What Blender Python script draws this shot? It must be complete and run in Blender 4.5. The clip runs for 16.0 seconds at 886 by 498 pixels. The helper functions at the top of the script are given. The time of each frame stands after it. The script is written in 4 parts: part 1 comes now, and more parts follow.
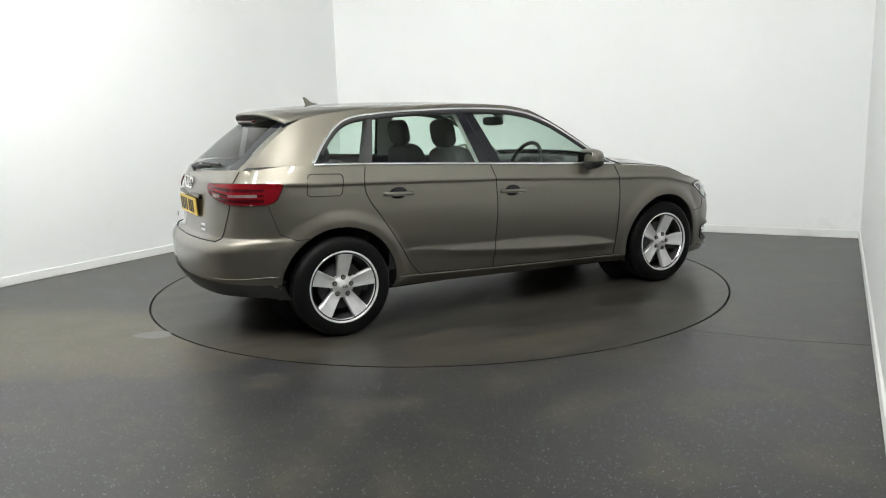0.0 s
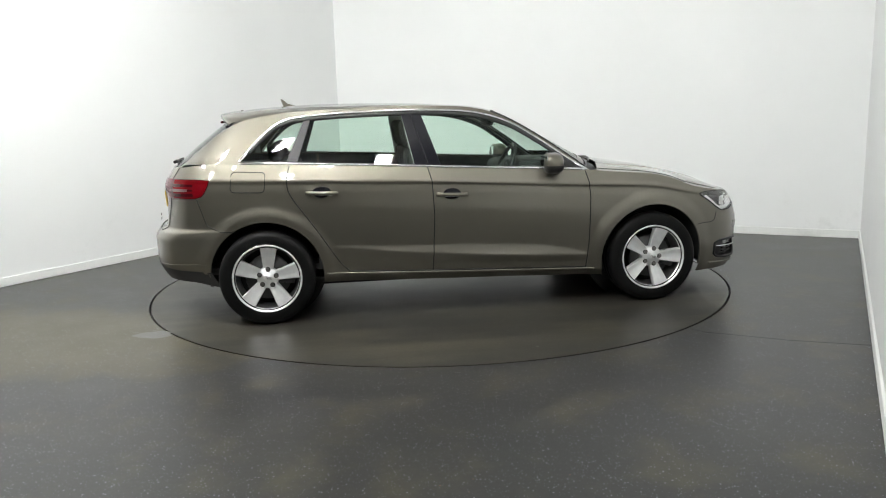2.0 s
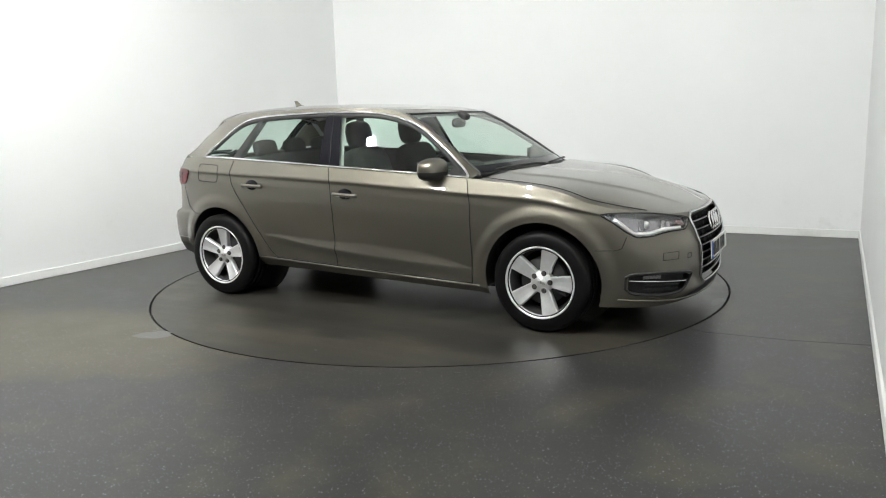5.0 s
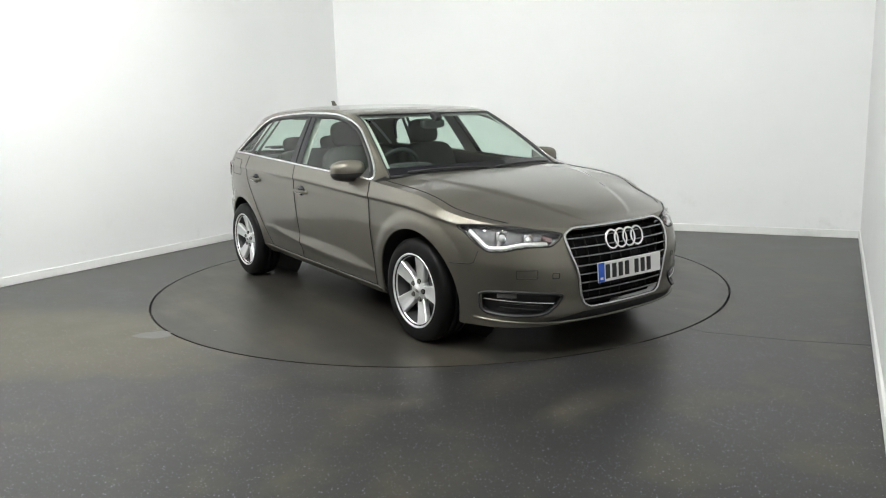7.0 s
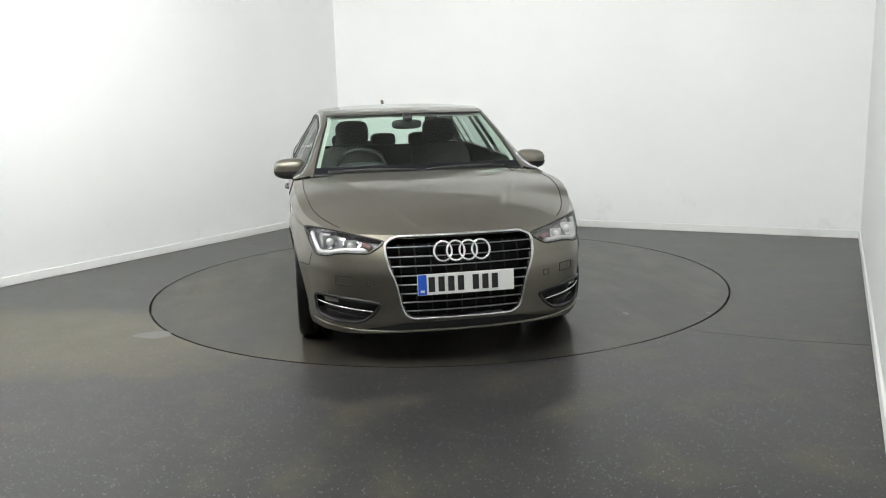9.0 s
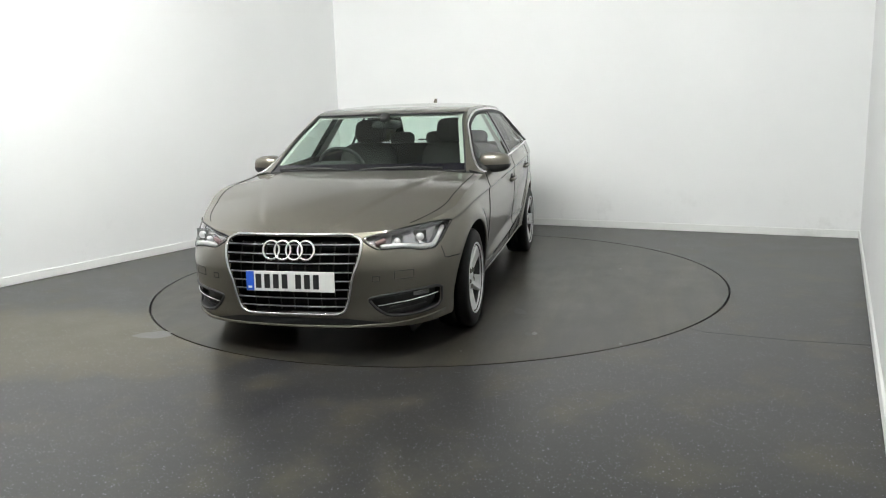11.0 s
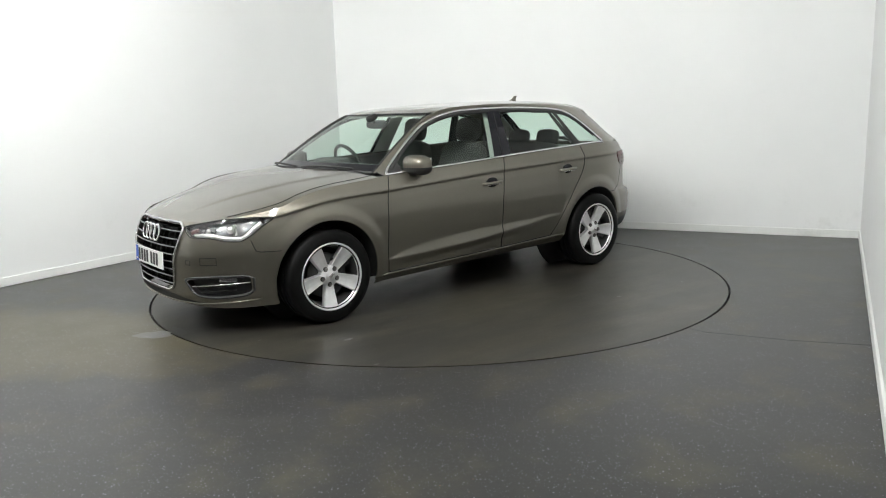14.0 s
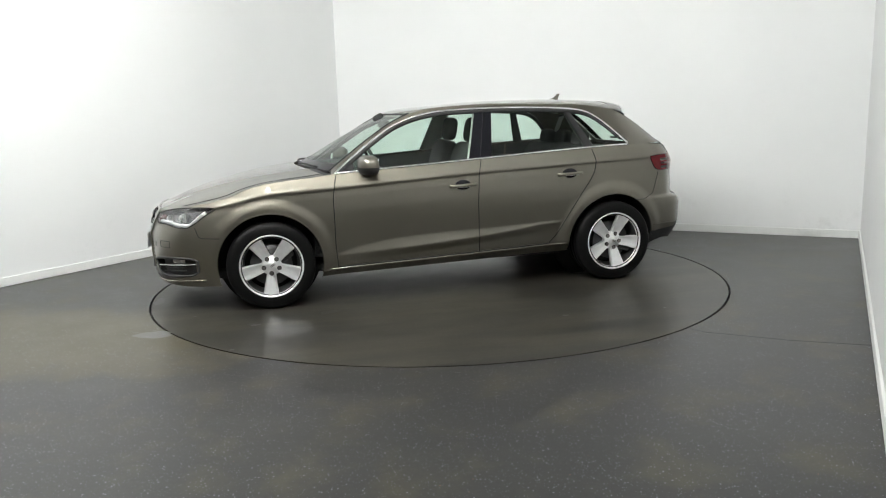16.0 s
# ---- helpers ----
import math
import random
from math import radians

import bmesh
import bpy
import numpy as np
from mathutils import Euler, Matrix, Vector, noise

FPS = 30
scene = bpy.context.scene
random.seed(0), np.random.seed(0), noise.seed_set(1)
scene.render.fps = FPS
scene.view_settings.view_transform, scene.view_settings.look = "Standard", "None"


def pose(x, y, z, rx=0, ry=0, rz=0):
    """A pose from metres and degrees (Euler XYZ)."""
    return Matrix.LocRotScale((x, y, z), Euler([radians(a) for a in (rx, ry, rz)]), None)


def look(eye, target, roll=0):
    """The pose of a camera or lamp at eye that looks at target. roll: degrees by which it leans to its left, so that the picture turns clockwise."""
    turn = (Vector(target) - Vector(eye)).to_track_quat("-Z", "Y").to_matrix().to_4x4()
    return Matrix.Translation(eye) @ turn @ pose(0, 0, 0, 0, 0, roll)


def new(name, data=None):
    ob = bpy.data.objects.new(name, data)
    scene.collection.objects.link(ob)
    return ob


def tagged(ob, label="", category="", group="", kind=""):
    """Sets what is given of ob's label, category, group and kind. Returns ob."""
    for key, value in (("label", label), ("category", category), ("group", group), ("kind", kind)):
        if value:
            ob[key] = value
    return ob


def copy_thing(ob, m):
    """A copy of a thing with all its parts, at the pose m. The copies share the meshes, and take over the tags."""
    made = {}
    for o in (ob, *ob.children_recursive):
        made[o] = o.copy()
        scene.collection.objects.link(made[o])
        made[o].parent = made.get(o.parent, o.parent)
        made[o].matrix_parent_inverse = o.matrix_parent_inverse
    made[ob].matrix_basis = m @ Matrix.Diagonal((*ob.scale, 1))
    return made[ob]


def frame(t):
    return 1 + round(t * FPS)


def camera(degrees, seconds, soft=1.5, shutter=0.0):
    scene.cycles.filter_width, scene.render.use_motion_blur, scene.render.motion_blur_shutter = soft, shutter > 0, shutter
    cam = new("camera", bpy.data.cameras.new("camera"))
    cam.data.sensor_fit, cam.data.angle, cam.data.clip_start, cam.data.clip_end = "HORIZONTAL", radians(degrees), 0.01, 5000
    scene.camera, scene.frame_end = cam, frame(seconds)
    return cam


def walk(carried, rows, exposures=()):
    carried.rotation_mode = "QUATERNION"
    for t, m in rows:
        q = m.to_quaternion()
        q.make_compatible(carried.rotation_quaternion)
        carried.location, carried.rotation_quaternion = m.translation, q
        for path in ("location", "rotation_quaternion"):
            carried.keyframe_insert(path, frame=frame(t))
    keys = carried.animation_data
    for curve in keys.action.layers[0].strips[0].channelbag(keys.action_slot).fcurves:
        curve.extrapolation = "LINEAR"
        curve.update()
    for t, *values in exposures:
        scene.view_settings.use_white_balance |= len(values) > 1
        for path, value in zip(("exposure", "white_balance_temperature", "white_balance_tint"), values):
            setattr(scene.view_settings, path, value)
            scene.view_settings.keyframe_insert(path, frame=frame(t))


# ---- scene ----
FOV = 60.20
EYE = (0.0, -6.1856, 1.3463)
cam = camera(FOV, 16.0, soft=1.1)
FWD = Vector((0.00547, 0.98437, -0.17602))
CAM_POSE = look(EYE, Vector(EYE) + FWD, -1.705)
walk(cam, [(0.0, CAM_POSE), (16.0, CAM_POSE)])

# ---- world and exposure ----
world = bpy.data.worlds.new("world")
world.use_nodes = True
world.node_tree.nodes["Background"].inputs[0].default_value = (0.6, 0.65, 0.7, 1)
world.node_tree.nodes["Background"].inputs[1].default_value = 0.05
scene.world = world
LAMP = 325.0

# turntable turn in degrees over time, and the car's place on it
TURN = [(0.0, 28.28), (0.25, 26.95), (0.5, 24.85), (0.75, 22.3), (1.0, 19.5), (1.5, 13.55)] + \
       [(t, 13.55 - 12.415 * (t - 1.5)) for t in (2.0, 3.0, 4.0, 5.0, 6.0, 7.0, 8.0, 9.0, 10.0, 11.0, 12.0, 13.0, 14.0, 15.0, 16.0)]
CAR_X, CAR_Y, CAR_Z = 0.038, -0.2827, 0.005
TABLE_R = 2.2475


# ---- materials ----
def mat(name, color=(0.5, 0.5, 0.5), rough=0.5, metal=0.0, coat=0.0, emit=0.0, spec=0.5):
    m = bpy.data.materials.new(name)
    m.use_nodes = True
    b = m.node_tree.nodes["Principled BSDF"]
    b.inputs["Base Color"].default_value = (*color, 1)
    b.inputs["Roughness"].default_value = rough
    b.inputs["Metallic"].default_value = metal
    b.inputs["Coat Weight"].default_value = coat
    b.inputs["Coat Roughness"].default_value = 0.02
    b.inputs["Specular IOR Level"].default_value = spec
    if emit:
        b.inputs["Emission Color"].default_value = (0.99, 1.0, 0.98, 1)
        b.inputs["Emission Strength"].default_value = emit
    return m


def nodes_of(m):
    t = m.node_tree
    return t, t.nodes, t.links, t.nodes["Principled BSDF"]


def noise_node(t, scale, detail=4.0, rough=0.55, coords=None):
    n = t.nodes.new("ShaderNodeTexNoise")
    n.inputs["Scale"].default_value = scale
    n.inputs["Detail"].default_value = detail
    n.inputs["Roughness"].default_value = rough
    if coords:
        t.links.new(coords, n.inputs["Vector"])
    return n.outputs["Fac"]


def ramp(t, fac, stops):
    r = t.nodes.new("ShaderNodeValToRGB")
    e = r.color_ramp.elements
    while len(e) < len(stops):
        e.new(0.5)
    for k, (p, c) in zip(e, stops):
        k.position, k.color = p, (*c, 1) if isinstance(c, tuple) else (c, c, c, 1)
    t.links.new(fac, r.inputs[0])
    return r.outputs[0]


def mixc(t, fac, a, b, mode="MIX"):
    n = t.nodes.new("ShaderNodeMix")
    n.data_type, n.blend_type = "RGBA", mode
    for k, v in ((0, fac), (6, a), (7, b)):
        if isinstance(v, (int, float)):
            n.inputs[k].default_value = v
        elif isinstance(v, tuple):
            n.inputs[k].default_value = (*v, 1)
        else:
            t.links.new(v, n.inputs[k])
    return n.outputs[2]


def bump(t, b, height, strength=0.2, dist=0.002):
    n = t.nodes.new("ShaderNodeBump")
    n.inputs["Strength"].default_value, n.inputs["Distance"].default_value = strength, dist
    t.links.new(height, n.inputs["Height"])
    t.links.new(n.outputs[0], b.inputs["Normal"])


def floor_material(name, base, stain, spill=None, flecks=1.0, worn=0.9):
    m = mat(name, base, 0.35, spec=0.55)
    t, n, l, b = nodes_of(m)
    co = n.new("ShaderNodeTexCoord").outputs["Object"]
    big = noise_node(t, 0.55, 5, 0.6, co)
    mid = noise_node(t, 3.0, 6, 0.58, co)
    fine = noise_node(t, 60, 3, 0.6, co)
    stretched = n.new("ShaderNodeMapping")
    stretched.inputs["Scale"].default_value = (0.5, 2.4, 1)
    stretched.inputs["Rotation"].default_value = (0, 0, 0.5)
    l.new(co, stretched.inputs[0])
    streak = noise_node(t, 1.6, 6, 0.62, stretched.outputs[0])
    dark = tuple(0.72 * c for c in base)
    light = tuple(1.3 * c for c in base)
    c = mixc(t, ramp(t, mid, [(0.3, 0.0), (0.7, 1.0)]), dark, light)
    c = mixc(t, ramp(t, streak, [(0.42, 0.0), (0.64, worn)]), c, stain)
    c = mixc(t, ramp(t, big, [(0.40, 0.0), (0.62, 0.4)]), c, base)
    c = mixc(t, ramp(t, fine, [(0.35, 0.45), (0.65, 0.0)]), c, tuple(0.45 * k for k in base))
    # an old yellowish spill
    if spill:
        mp = n.new("ShaderNodeMapping")
        mp.inputs["Location"].default_value = (spill[0], spill[1], 0)
        mp.inputs["Rotation"].default_value = (0, 0, spill[4])
        mp.inputs["Scale"].default_value = (spill[2], spill[3], 1)
        mp.vector_type = "TEXTURE"
        l.new(co, mp.inputs[0])
        gr = n.new("ShaderNodeTexGradient")
        gr.gradient_type = "SPHERICAL"
        l.new(mp.outputs[0], gr.inputs[0])
        edge = mixc(t, 0.55, gr.outputs["Fac"], mid)
        c = mixc(t, ramp(t, edge, [(0.28, 0.0), (0.42, 0.75)]), c, (0.088, 0.077, 0.045))
    # pale flecks in the vinyl
    for scale, size, share, tone in ((52, 0.118, 0.50, (0.42, 0.42, 0.52)), (96, 0.14, 0.55, (0.22, 0.22, 0.28)), (19, 0.045, 0.25, (0.30, 0.14, 0.10))):
        v = n.new("ShaderNodeTexVoronoi")
        v.inputs["Scale"].default_value = scale
        l.new(co, v.inputs["Vector"])
        fleck = ramp(t, v.outputs["Distance"], [(size, 1.0), (size * 1.4, 0.0)])
        few = ramp(t, v.outputs["Color"], [(1 - share, 0.0), (1.06 - share, flecks)])
        c = mixc(t, mixc(t, 1.0, fleck, few, "MULTIPLY"), c, tone)
    l.new(c, b.inputs["Base Color"])
    r = mixc(t, mid, (0.27, 0.27, 0.27), (0.45, 0.45, 0.45))
    r = mixc(t, ramp(t, big, [(0.45, 0.0), (0.6, 0.6)]), r, (0.36, 0.36, 0.36))
    l.new(r, b.inputs["Roughness"])
    bump(t, b, fine, 0.12, 0.001)
    return m


def plaster_material(name, base):
    m = mat(name, base, 0.62)
    t, n, l, b = nodes_of(m)
    co = n.new("ShaderNodeTexCoord").outputs["Object"]
    big = noise_node(t, 0.5, 4, 0.6, co)
    c = mixc(t, ramp(t, big, [(0.35, 0.0), (0.7, 1.0)]), base, tuple(0.955 * k for k in base))
    scuff = noise_node(t, 2.2, 8, 0.75, co)
    sep = n.new("ShaderNodeSeparateXYZ")
    l.new(co, sep.inputs[0])
    low = ramp(t, sep.outputs[2], [(0.0, 1.0), (0.62, 0.0)])
    c = mixc(t, mixc(t, 1.0, low, ramp(t, scuff, [(0.56, 0.0), (0.72, 0.35)]), "MULTIPLY"), c, (0.5, 0.5, 0.48))
    l.new(c, b.inputs["Base Color"])
    bump(t, b, noise_node(t, 90, 3, 0.6, co), 0.06, 0.001)
    return m


def paint_material(name, base):
    m = mat(name, base, 0.40, 0.92, 1.0)
    t, n, l, b = nodes_of(m)
    co = n.new("ShaderNodeTexCoord").outputs["Object"]
    flake = noise_node(t, 900, 1, 0.5, co)
    soft = noise_node(t, 2.0, 3, 0.5, co)
    c = mixc(t, ramp(t, flake, [(0.35, 0.0), (0.68, 1.0)]), tuple(0.8 * k for k in base), tuple(1.25 * k for k in base))
    c = mixc(t, ramp(t, soft, [(0.3, 0.0), (0.8, 0.3)]), c, tuple(0.9 * k for k in base))
    l.new(c, b.inputs["Base Color"])
    return m


def glass_material(name, tint, rough=0.0):
    m = bpy.data.materials.new(name)
    m.use_nodes = True
    t = m.node_tree
    t.nodes.clear()
    out, mix = t.nodes.new("ShaderNodeOutputMaterial"), t.nodes.new("ShaderNodeMixShader")
    tr, gl, fr = t.nodes.new("ShaderNodeBsdfTransparent"), t.nodes.new("ShaderNodeBsdfGlossy"), t.nodes.new("ShaderNodeLayerWeight")
    pw, ml = t.nodes.new("ShaderNodeMath"), t.nodes.new("ShaderNodeMath")
    pw.operation, ml.operation = "POWER", "MULTIPLY_ADD"
    pw.inputs[1].default_value, ml.inputs[1].default_value, ml.inputs[2].default_value = 4.5, 0.75, 0.045
    fr.inputs["Blend"].default_value = 0.5
    t.links.new(fr.outputs["Facing"], pw.inputs[0])
    t.links.new(pw.outputs[0], ml.inputs[0])
    tr.inputs[0].default_value = (*tint, 1)
    gl.inputs["Roughness"].default_value = rough
    t.links.new(ml.outputs[0], mix.inputs[0])
    t.links.new(tr.outputs[0], mix.inputs[1])
    t.links.new(gl.outputs[0], mix.inputs[2])
    t.links.new(mix.outputs[0], out.inputs[0])
    return m


def grain_material(name, base, rough, scale=120.0, strength=0.3, var=0.25):
    m = mat(name, base, rough)
    t, n, l, b = nodes_of(m)
    co = n.new("ShaderNodeTexCoord").outputs["Object"]
    f = noise_node(t, scale, 3, 0.6, co)
    g = noise_node(t, scale / 14, 4, 0.6, co)
    c = mixc(t, f, tuple((1 - var) * k for k in base), tuple((1 + var) * k for k in base))
    c = mixc(t, ramp(t, g, [(0.4, 0.0), (0.75, 0.5)]), c, tuple(1.2 * k for k in base))
    l.new(c, b.inputs["Base Color"])
    bump(t, b, f, strength, 0.001)
    return m


FLOOR = floor_material("speckled_vinyl", (0.0285, 0.0285, 0.0292), (0.037, 0.036, 0.032), (-2.55, -1.45, 1.75, 0.80, -0.22))
TABLE = floor_material("turntable_vinyl", (0.028, 0.0265, 0.023), (0.074, 0.067, 0.048), None, 0.12, 1.0)
WALL = plaster_material("white_wall_paint", (0.88, 0.89, 0.885))
SKIRT = plaster_material("white_gloss_paint", (0.84, 0.85, 0.83))
CEIL = plaster_material("pale_grey_ceiling_paint", (0.60, 0.60, 0.59))
GLOW = mat("lamp_glow", (1, 1, 1), 0.5, emit=LAMP)
PAINT = paint_material("grey_brown_metallic_paint", (0.176, 0.164, 0.133))
CHROME = mat("bright_trim", (0.82, 0.82, 0.82), 0.14, 1.0)
ALLOY = grain_material("silver_alloy", (0.80, 0.80, 0.80), 0.36, 300, 0.03, 0.06)
ALLOY.node_tree.nodes["Principled BSDF"].inputs["Metallic"].default_value = 0.75
STEEL = mat("brake_steel", (0.25, 0.24, 0.23), 0.4, 1.0)
# rim barrel and brake disc darkened in colour for the shade behind the spokes
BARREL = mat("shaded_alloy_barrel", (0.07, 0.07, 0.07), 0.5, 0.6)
RUBBER = grain_material("tyre_rubber", (0.0045, 0.0045, 0.0045), 0.45, 200, 0.25, 0.2)
RUBBER.node_tree.nodes["Principled BSDF"].inputs["Specular IOR Level"].default_value = 0.14
BLACK = grain_material("black_plastic", (0.016, 0.016, 0.016), 0.5, 250, 0.2, 0.2)
GLOSSBLACK = mat("gloss_black_trim", (0.006, 0.006, 0.009), 0.06, spec=0.35)
HOUSING = mat("lamp_housing", (0.34, 0.34, 0.35), 0.20, 0.75)
GRILLETRIM = mat("satin_grille_trim", (0.56, 0.56, 0.56), 0.24, 1.0)
SATIN = mat("satin_slat_edge", (0.24, 0.24, 0.25), 0.3, 0.9)
GAP = mat("dark_gap", (0.006, 0.006, 0.006), 0.8)
LINER = grain_material("wheel_well_liner", (0.012, 0.012, 0.012), 0.85, 80, 0.3, 0.2)
FABRIC = grain_material("charcoal_seat_cloth", (0.045, 0.043, 0.042), 0.9, 400, 0.4, 0.3)
DASHM = grain_material("black_dash_vinyl", (0.032, 0.032, 0.033), 0.6, 250, 0.3, 0.2)
LININGM = grain_material("pale_headlining", (0.45, 0.45, 0.42), 0.9, 300, 0.2, 0.1)
GLASS = glass_material("green_tinted_glass", (0.82, 0.93, 0.87))
LENS = glass_material("clear_lens", (0.96, 0.96, 0.96))
RED = mat("red_lamp_lens", (0.13, 0.002, 0.005), 0.10, 0.0, 0.25, spec=0.3)
REDDARK = mat("dark_red_lamp_lens", (0.045, 0.002, 0.004), 0.10, 0.0, 0.25, spec=0.3)
CLEARL = mat("pale_lamp_lens", (0.20, 0.13, 0.13), 0.15, 0.2, 1.0)
MIRROR = mat("mirror_glass", (0.85, 0.87, 0.87), 0.02, 1.0)
PLATEW = mat("white_plate", (0.72, 0.72, 0.70), 0.35)
PLATEY = mat("yellow_plate", (0.72, 0.50, 0.04), 0.35)
BLUE = mat("blue_plate_band", (0.02, 0.10, 0.55), 0.35)
INK = mat("black_characters", (0.012, 0.012, 0.012), 0.5)
DAMP = mat("damp_mark", (0.013, 0.013, 0.012), 0.28)
SEAM = mat("seam_filler", (0.014, 0.014, 0.014), 0.6)
PALE = floor_material("pale_mark", (0.15, 0.15, 0.15), (0.16, 0.16, 0.155))


# ---- mesh helpers ----
def obj(name, verts, faces, material, parent=None, label="", smooth=True, normals=None):
    me = bpy.data.meshes.new(name)
    me.from_pydata([tuple(v) for v in verts], [], [tuple(int(i) for i in f) for f in faces])
    me.update()
    me.materials.append(material)
    if smooth:
        me.shade_smooth()
    if normals is not None:
        me.normals_split_custom_set_from_vertices([tuple(n) for n in normals])
    ob = new(name, me)
    if parent:
        ob.parent = parent
    if label:
        ob["label"] = label
    return ob


def part(name, bm, material, parent=None, label="", smooth=False):
    me = bpy.data.meshes.new(name)
    bm.normal_update()
    bm.to_mesh(me)
    bm.free()
    me.materials.append(material)
    if smooth:
        me.shade_smooth()
    ob = new(name, me)
    if parent:
        ob.parent = parent
    if label:
        ob["label"] = label
    return ob


def box_bm(sx, sy, sz, m=Matrix(), bevel=0.0, seg=2):
    bm = bmesh.new()
    bmesh.ops.create_cube(bm, size=1.0, matrix=Matrix.Diagonal((sx, sy, sz, 1)))
    if bevel:
        bmesh.ops.bevel(bm, geom=bm.edges[:], offset=bevel, segments=seg, affect="EDGES", profile=0.6)
    bmesh.ops.transform(bm, matrix=m, verts=bm.verts)
    return bm


def cyl_bm(r, depth, m=Matrix(), seg=32, r2=None):
    bm = bmesh.new()
    bmesh.ops.create_cone(bm, cap_ends=True, segments=seg, radius1=r, radius2=r if r2 is None else r2, depth=depth, matrix=m)
    return bm


def grid_faces(n, m, wrap=False):
    f = []
    for i in range(n - 1):
        for j in range(m - 1 + (1 if wrap else 0)):
            k = (j + 1) % m
            f.append((i * m + j, (i + 1) * m + j, (i + 1) * m + k, i * m + k))
    return f


def grid_obj(name, P, material, parent=None, label="", flip=False, out=None):
    n, m = P.shape[:2]
    f = grid_faces(n, m)
    if out is not None:
        nn = np.cross(P[1:, :-1] - P[:-1, :-1], P[:-1, 1:] - P[:-1, :-1])
        flip = float((nn.reshape(-1, 3) @ np.array(out, float)).sum()) < 0
    if flip:
        f = [q[::-1] for q in f]
    return obj(name, P.reshape(-1, 3), f, material, parent, label)


def tube(name, pts, r, material, parent=None, label="", closed=False, seg=8, flat=1.0):
    """A rod along points; flat squeezes it along z."""
    P = np.array(pts, float)
    T = np.roll(P, -1, 0) - np.roll(P, 1, 0) if closed else np.gradient(P, axis=0)
    T /= np.linalg.norm(T, axis=1)[:, None] + 1e-12
    most = np.abs(T).max(0)
    ref = np.array((0.0, 1.0, 0.0)) if most[1] < 0.9 else np.eye(3)[int(np.argmin(most))]
    A = np.cross(T, ref)
    A /= np.linalg.norm(A, axis=1)[:, None] + 1e-12
    B = np.cross(T, A)
    an = np.linspace(0, 2 * np.pi, seg, endpoint=False)
    V = P[:, None] + r * (np.cos(an)[None, :, None] * A[:, None] * flat + np.sin(an)[None, :, None] * B[:, None])
    if closed:
        V = np.concatenate([V, V[:1]])
    f = grid_faces(len(V), seg, True)
    if not closed:
        f += [tuple(range(seg)), tuple((len(V) - 1) * seg + i for i in range(seg))[::-1]]
    return obj(name, V.reshape(-1, 3), f, material, parent, label)


def lathe(name, prof, material, parent=None, label="", seg=64):
    """Turn a profile of (radius, y) round the y axis."""
    prof = np.array(prof, float)
    an = np.linspace(0, 2 * np.pi, seg, endpoint=False)
    V = np.stack([np.cos(an)[None] * prof[:, :1], np.repeat(prof[:, 1:], seg, 1), np.sin(an)[None] * prof[:, :1]], -1)
    return obj(name, V.reshape(-1, 3), grid_faces(len(prof), seg, True), material, parent, label)


def lerpc(*kv):
    xs, ys = np.array(kv[0::2], float), np.array(kv[1::2], float)
    o = np.argsort(xs)
    xs, ys = xs[o], ys[o]
    return lambda x: np.interp(x, xs, ys)


def spl(*kv):
    """A smooth curve through x, y pairs that does not overshoot."""
    xs, ys = np.array(kv[0::2], float), np.array(kv[1::2], float)
    o = np.argsort(xs)
    xs, ys = xs[o], ys[o]
    h, dl = np.diff(xs), np.diff(ys) / np.diff(xs)
    m = np.zeros(len(xs))
    m[0], m[-1] = dl[0], dl[-1]
    for i in range(1, len(xs) - 1):
        if dl[i - 1] * dl[i] > 0:
            w1, w2 = 2 * h[i] + h[i - 1], h[i] + 2 * h[i - 1]
            m[i] = (w1 + w2) / (w1 / dl[i - 1] + w2 / dl[i])

    def f(x):
        x = np.clip(np.asarray(x, float), xs[0], xs[-1])
        i = np.clip(np.searchsorted(xs, x) - 1, 0, len(h) - 1)
        s = (x - xs[i]) / h[i]
        return ((1 + 2 * s) * (1 - s) ** 2 * ys[i] + s * (1 - s) ** 2 * h[i] * m[i] + s * s * (3 - 2 * s) * ys[i + 1]
                + s * s * (s - 1) * h[i] * m[i + 1])
    return f


def smooth01(x):
    x = np.clip(x, 0, 1)
    return x * x * (3 - 2 * x)


# ---- the room ----
RB, LB, LF, RF = Vector((4.166, 1.226)), Vector((-1.2725, 4.102)), Vector((-7.05, -5.23)), Vector((-0.96, -8.54))
CEIL_Z = 4.0


def wall_run(name, a, b, z0, z1, thick, material, out=True):
    """A wall from a to b; its inner face on the line, its body behind it."""
    dirn = (b - a).normalized()
    nrm = Vector((dirn.y, -dirn.x)) * (1 if out else -1)
    a2, b2 = a - dirn * (0.12 if out else 0), b + dirn * (0.12 if out else 0)
    q = [a2, b2, b2 + nrm * thick, a2 + nrm * thick]
    v = [(p.x, p.y, z) for z in (z0, z1) for p in q]
    f = [(3, 2, 1, 0), (4, 5, 6, 7), (0, 1, 5, 4), (1, 2, 6, 5), (2, 3, 7, 6), (3, 0, 4, 7)]
    ob = obj(name, v, f, material, smooth=False)
    return ob


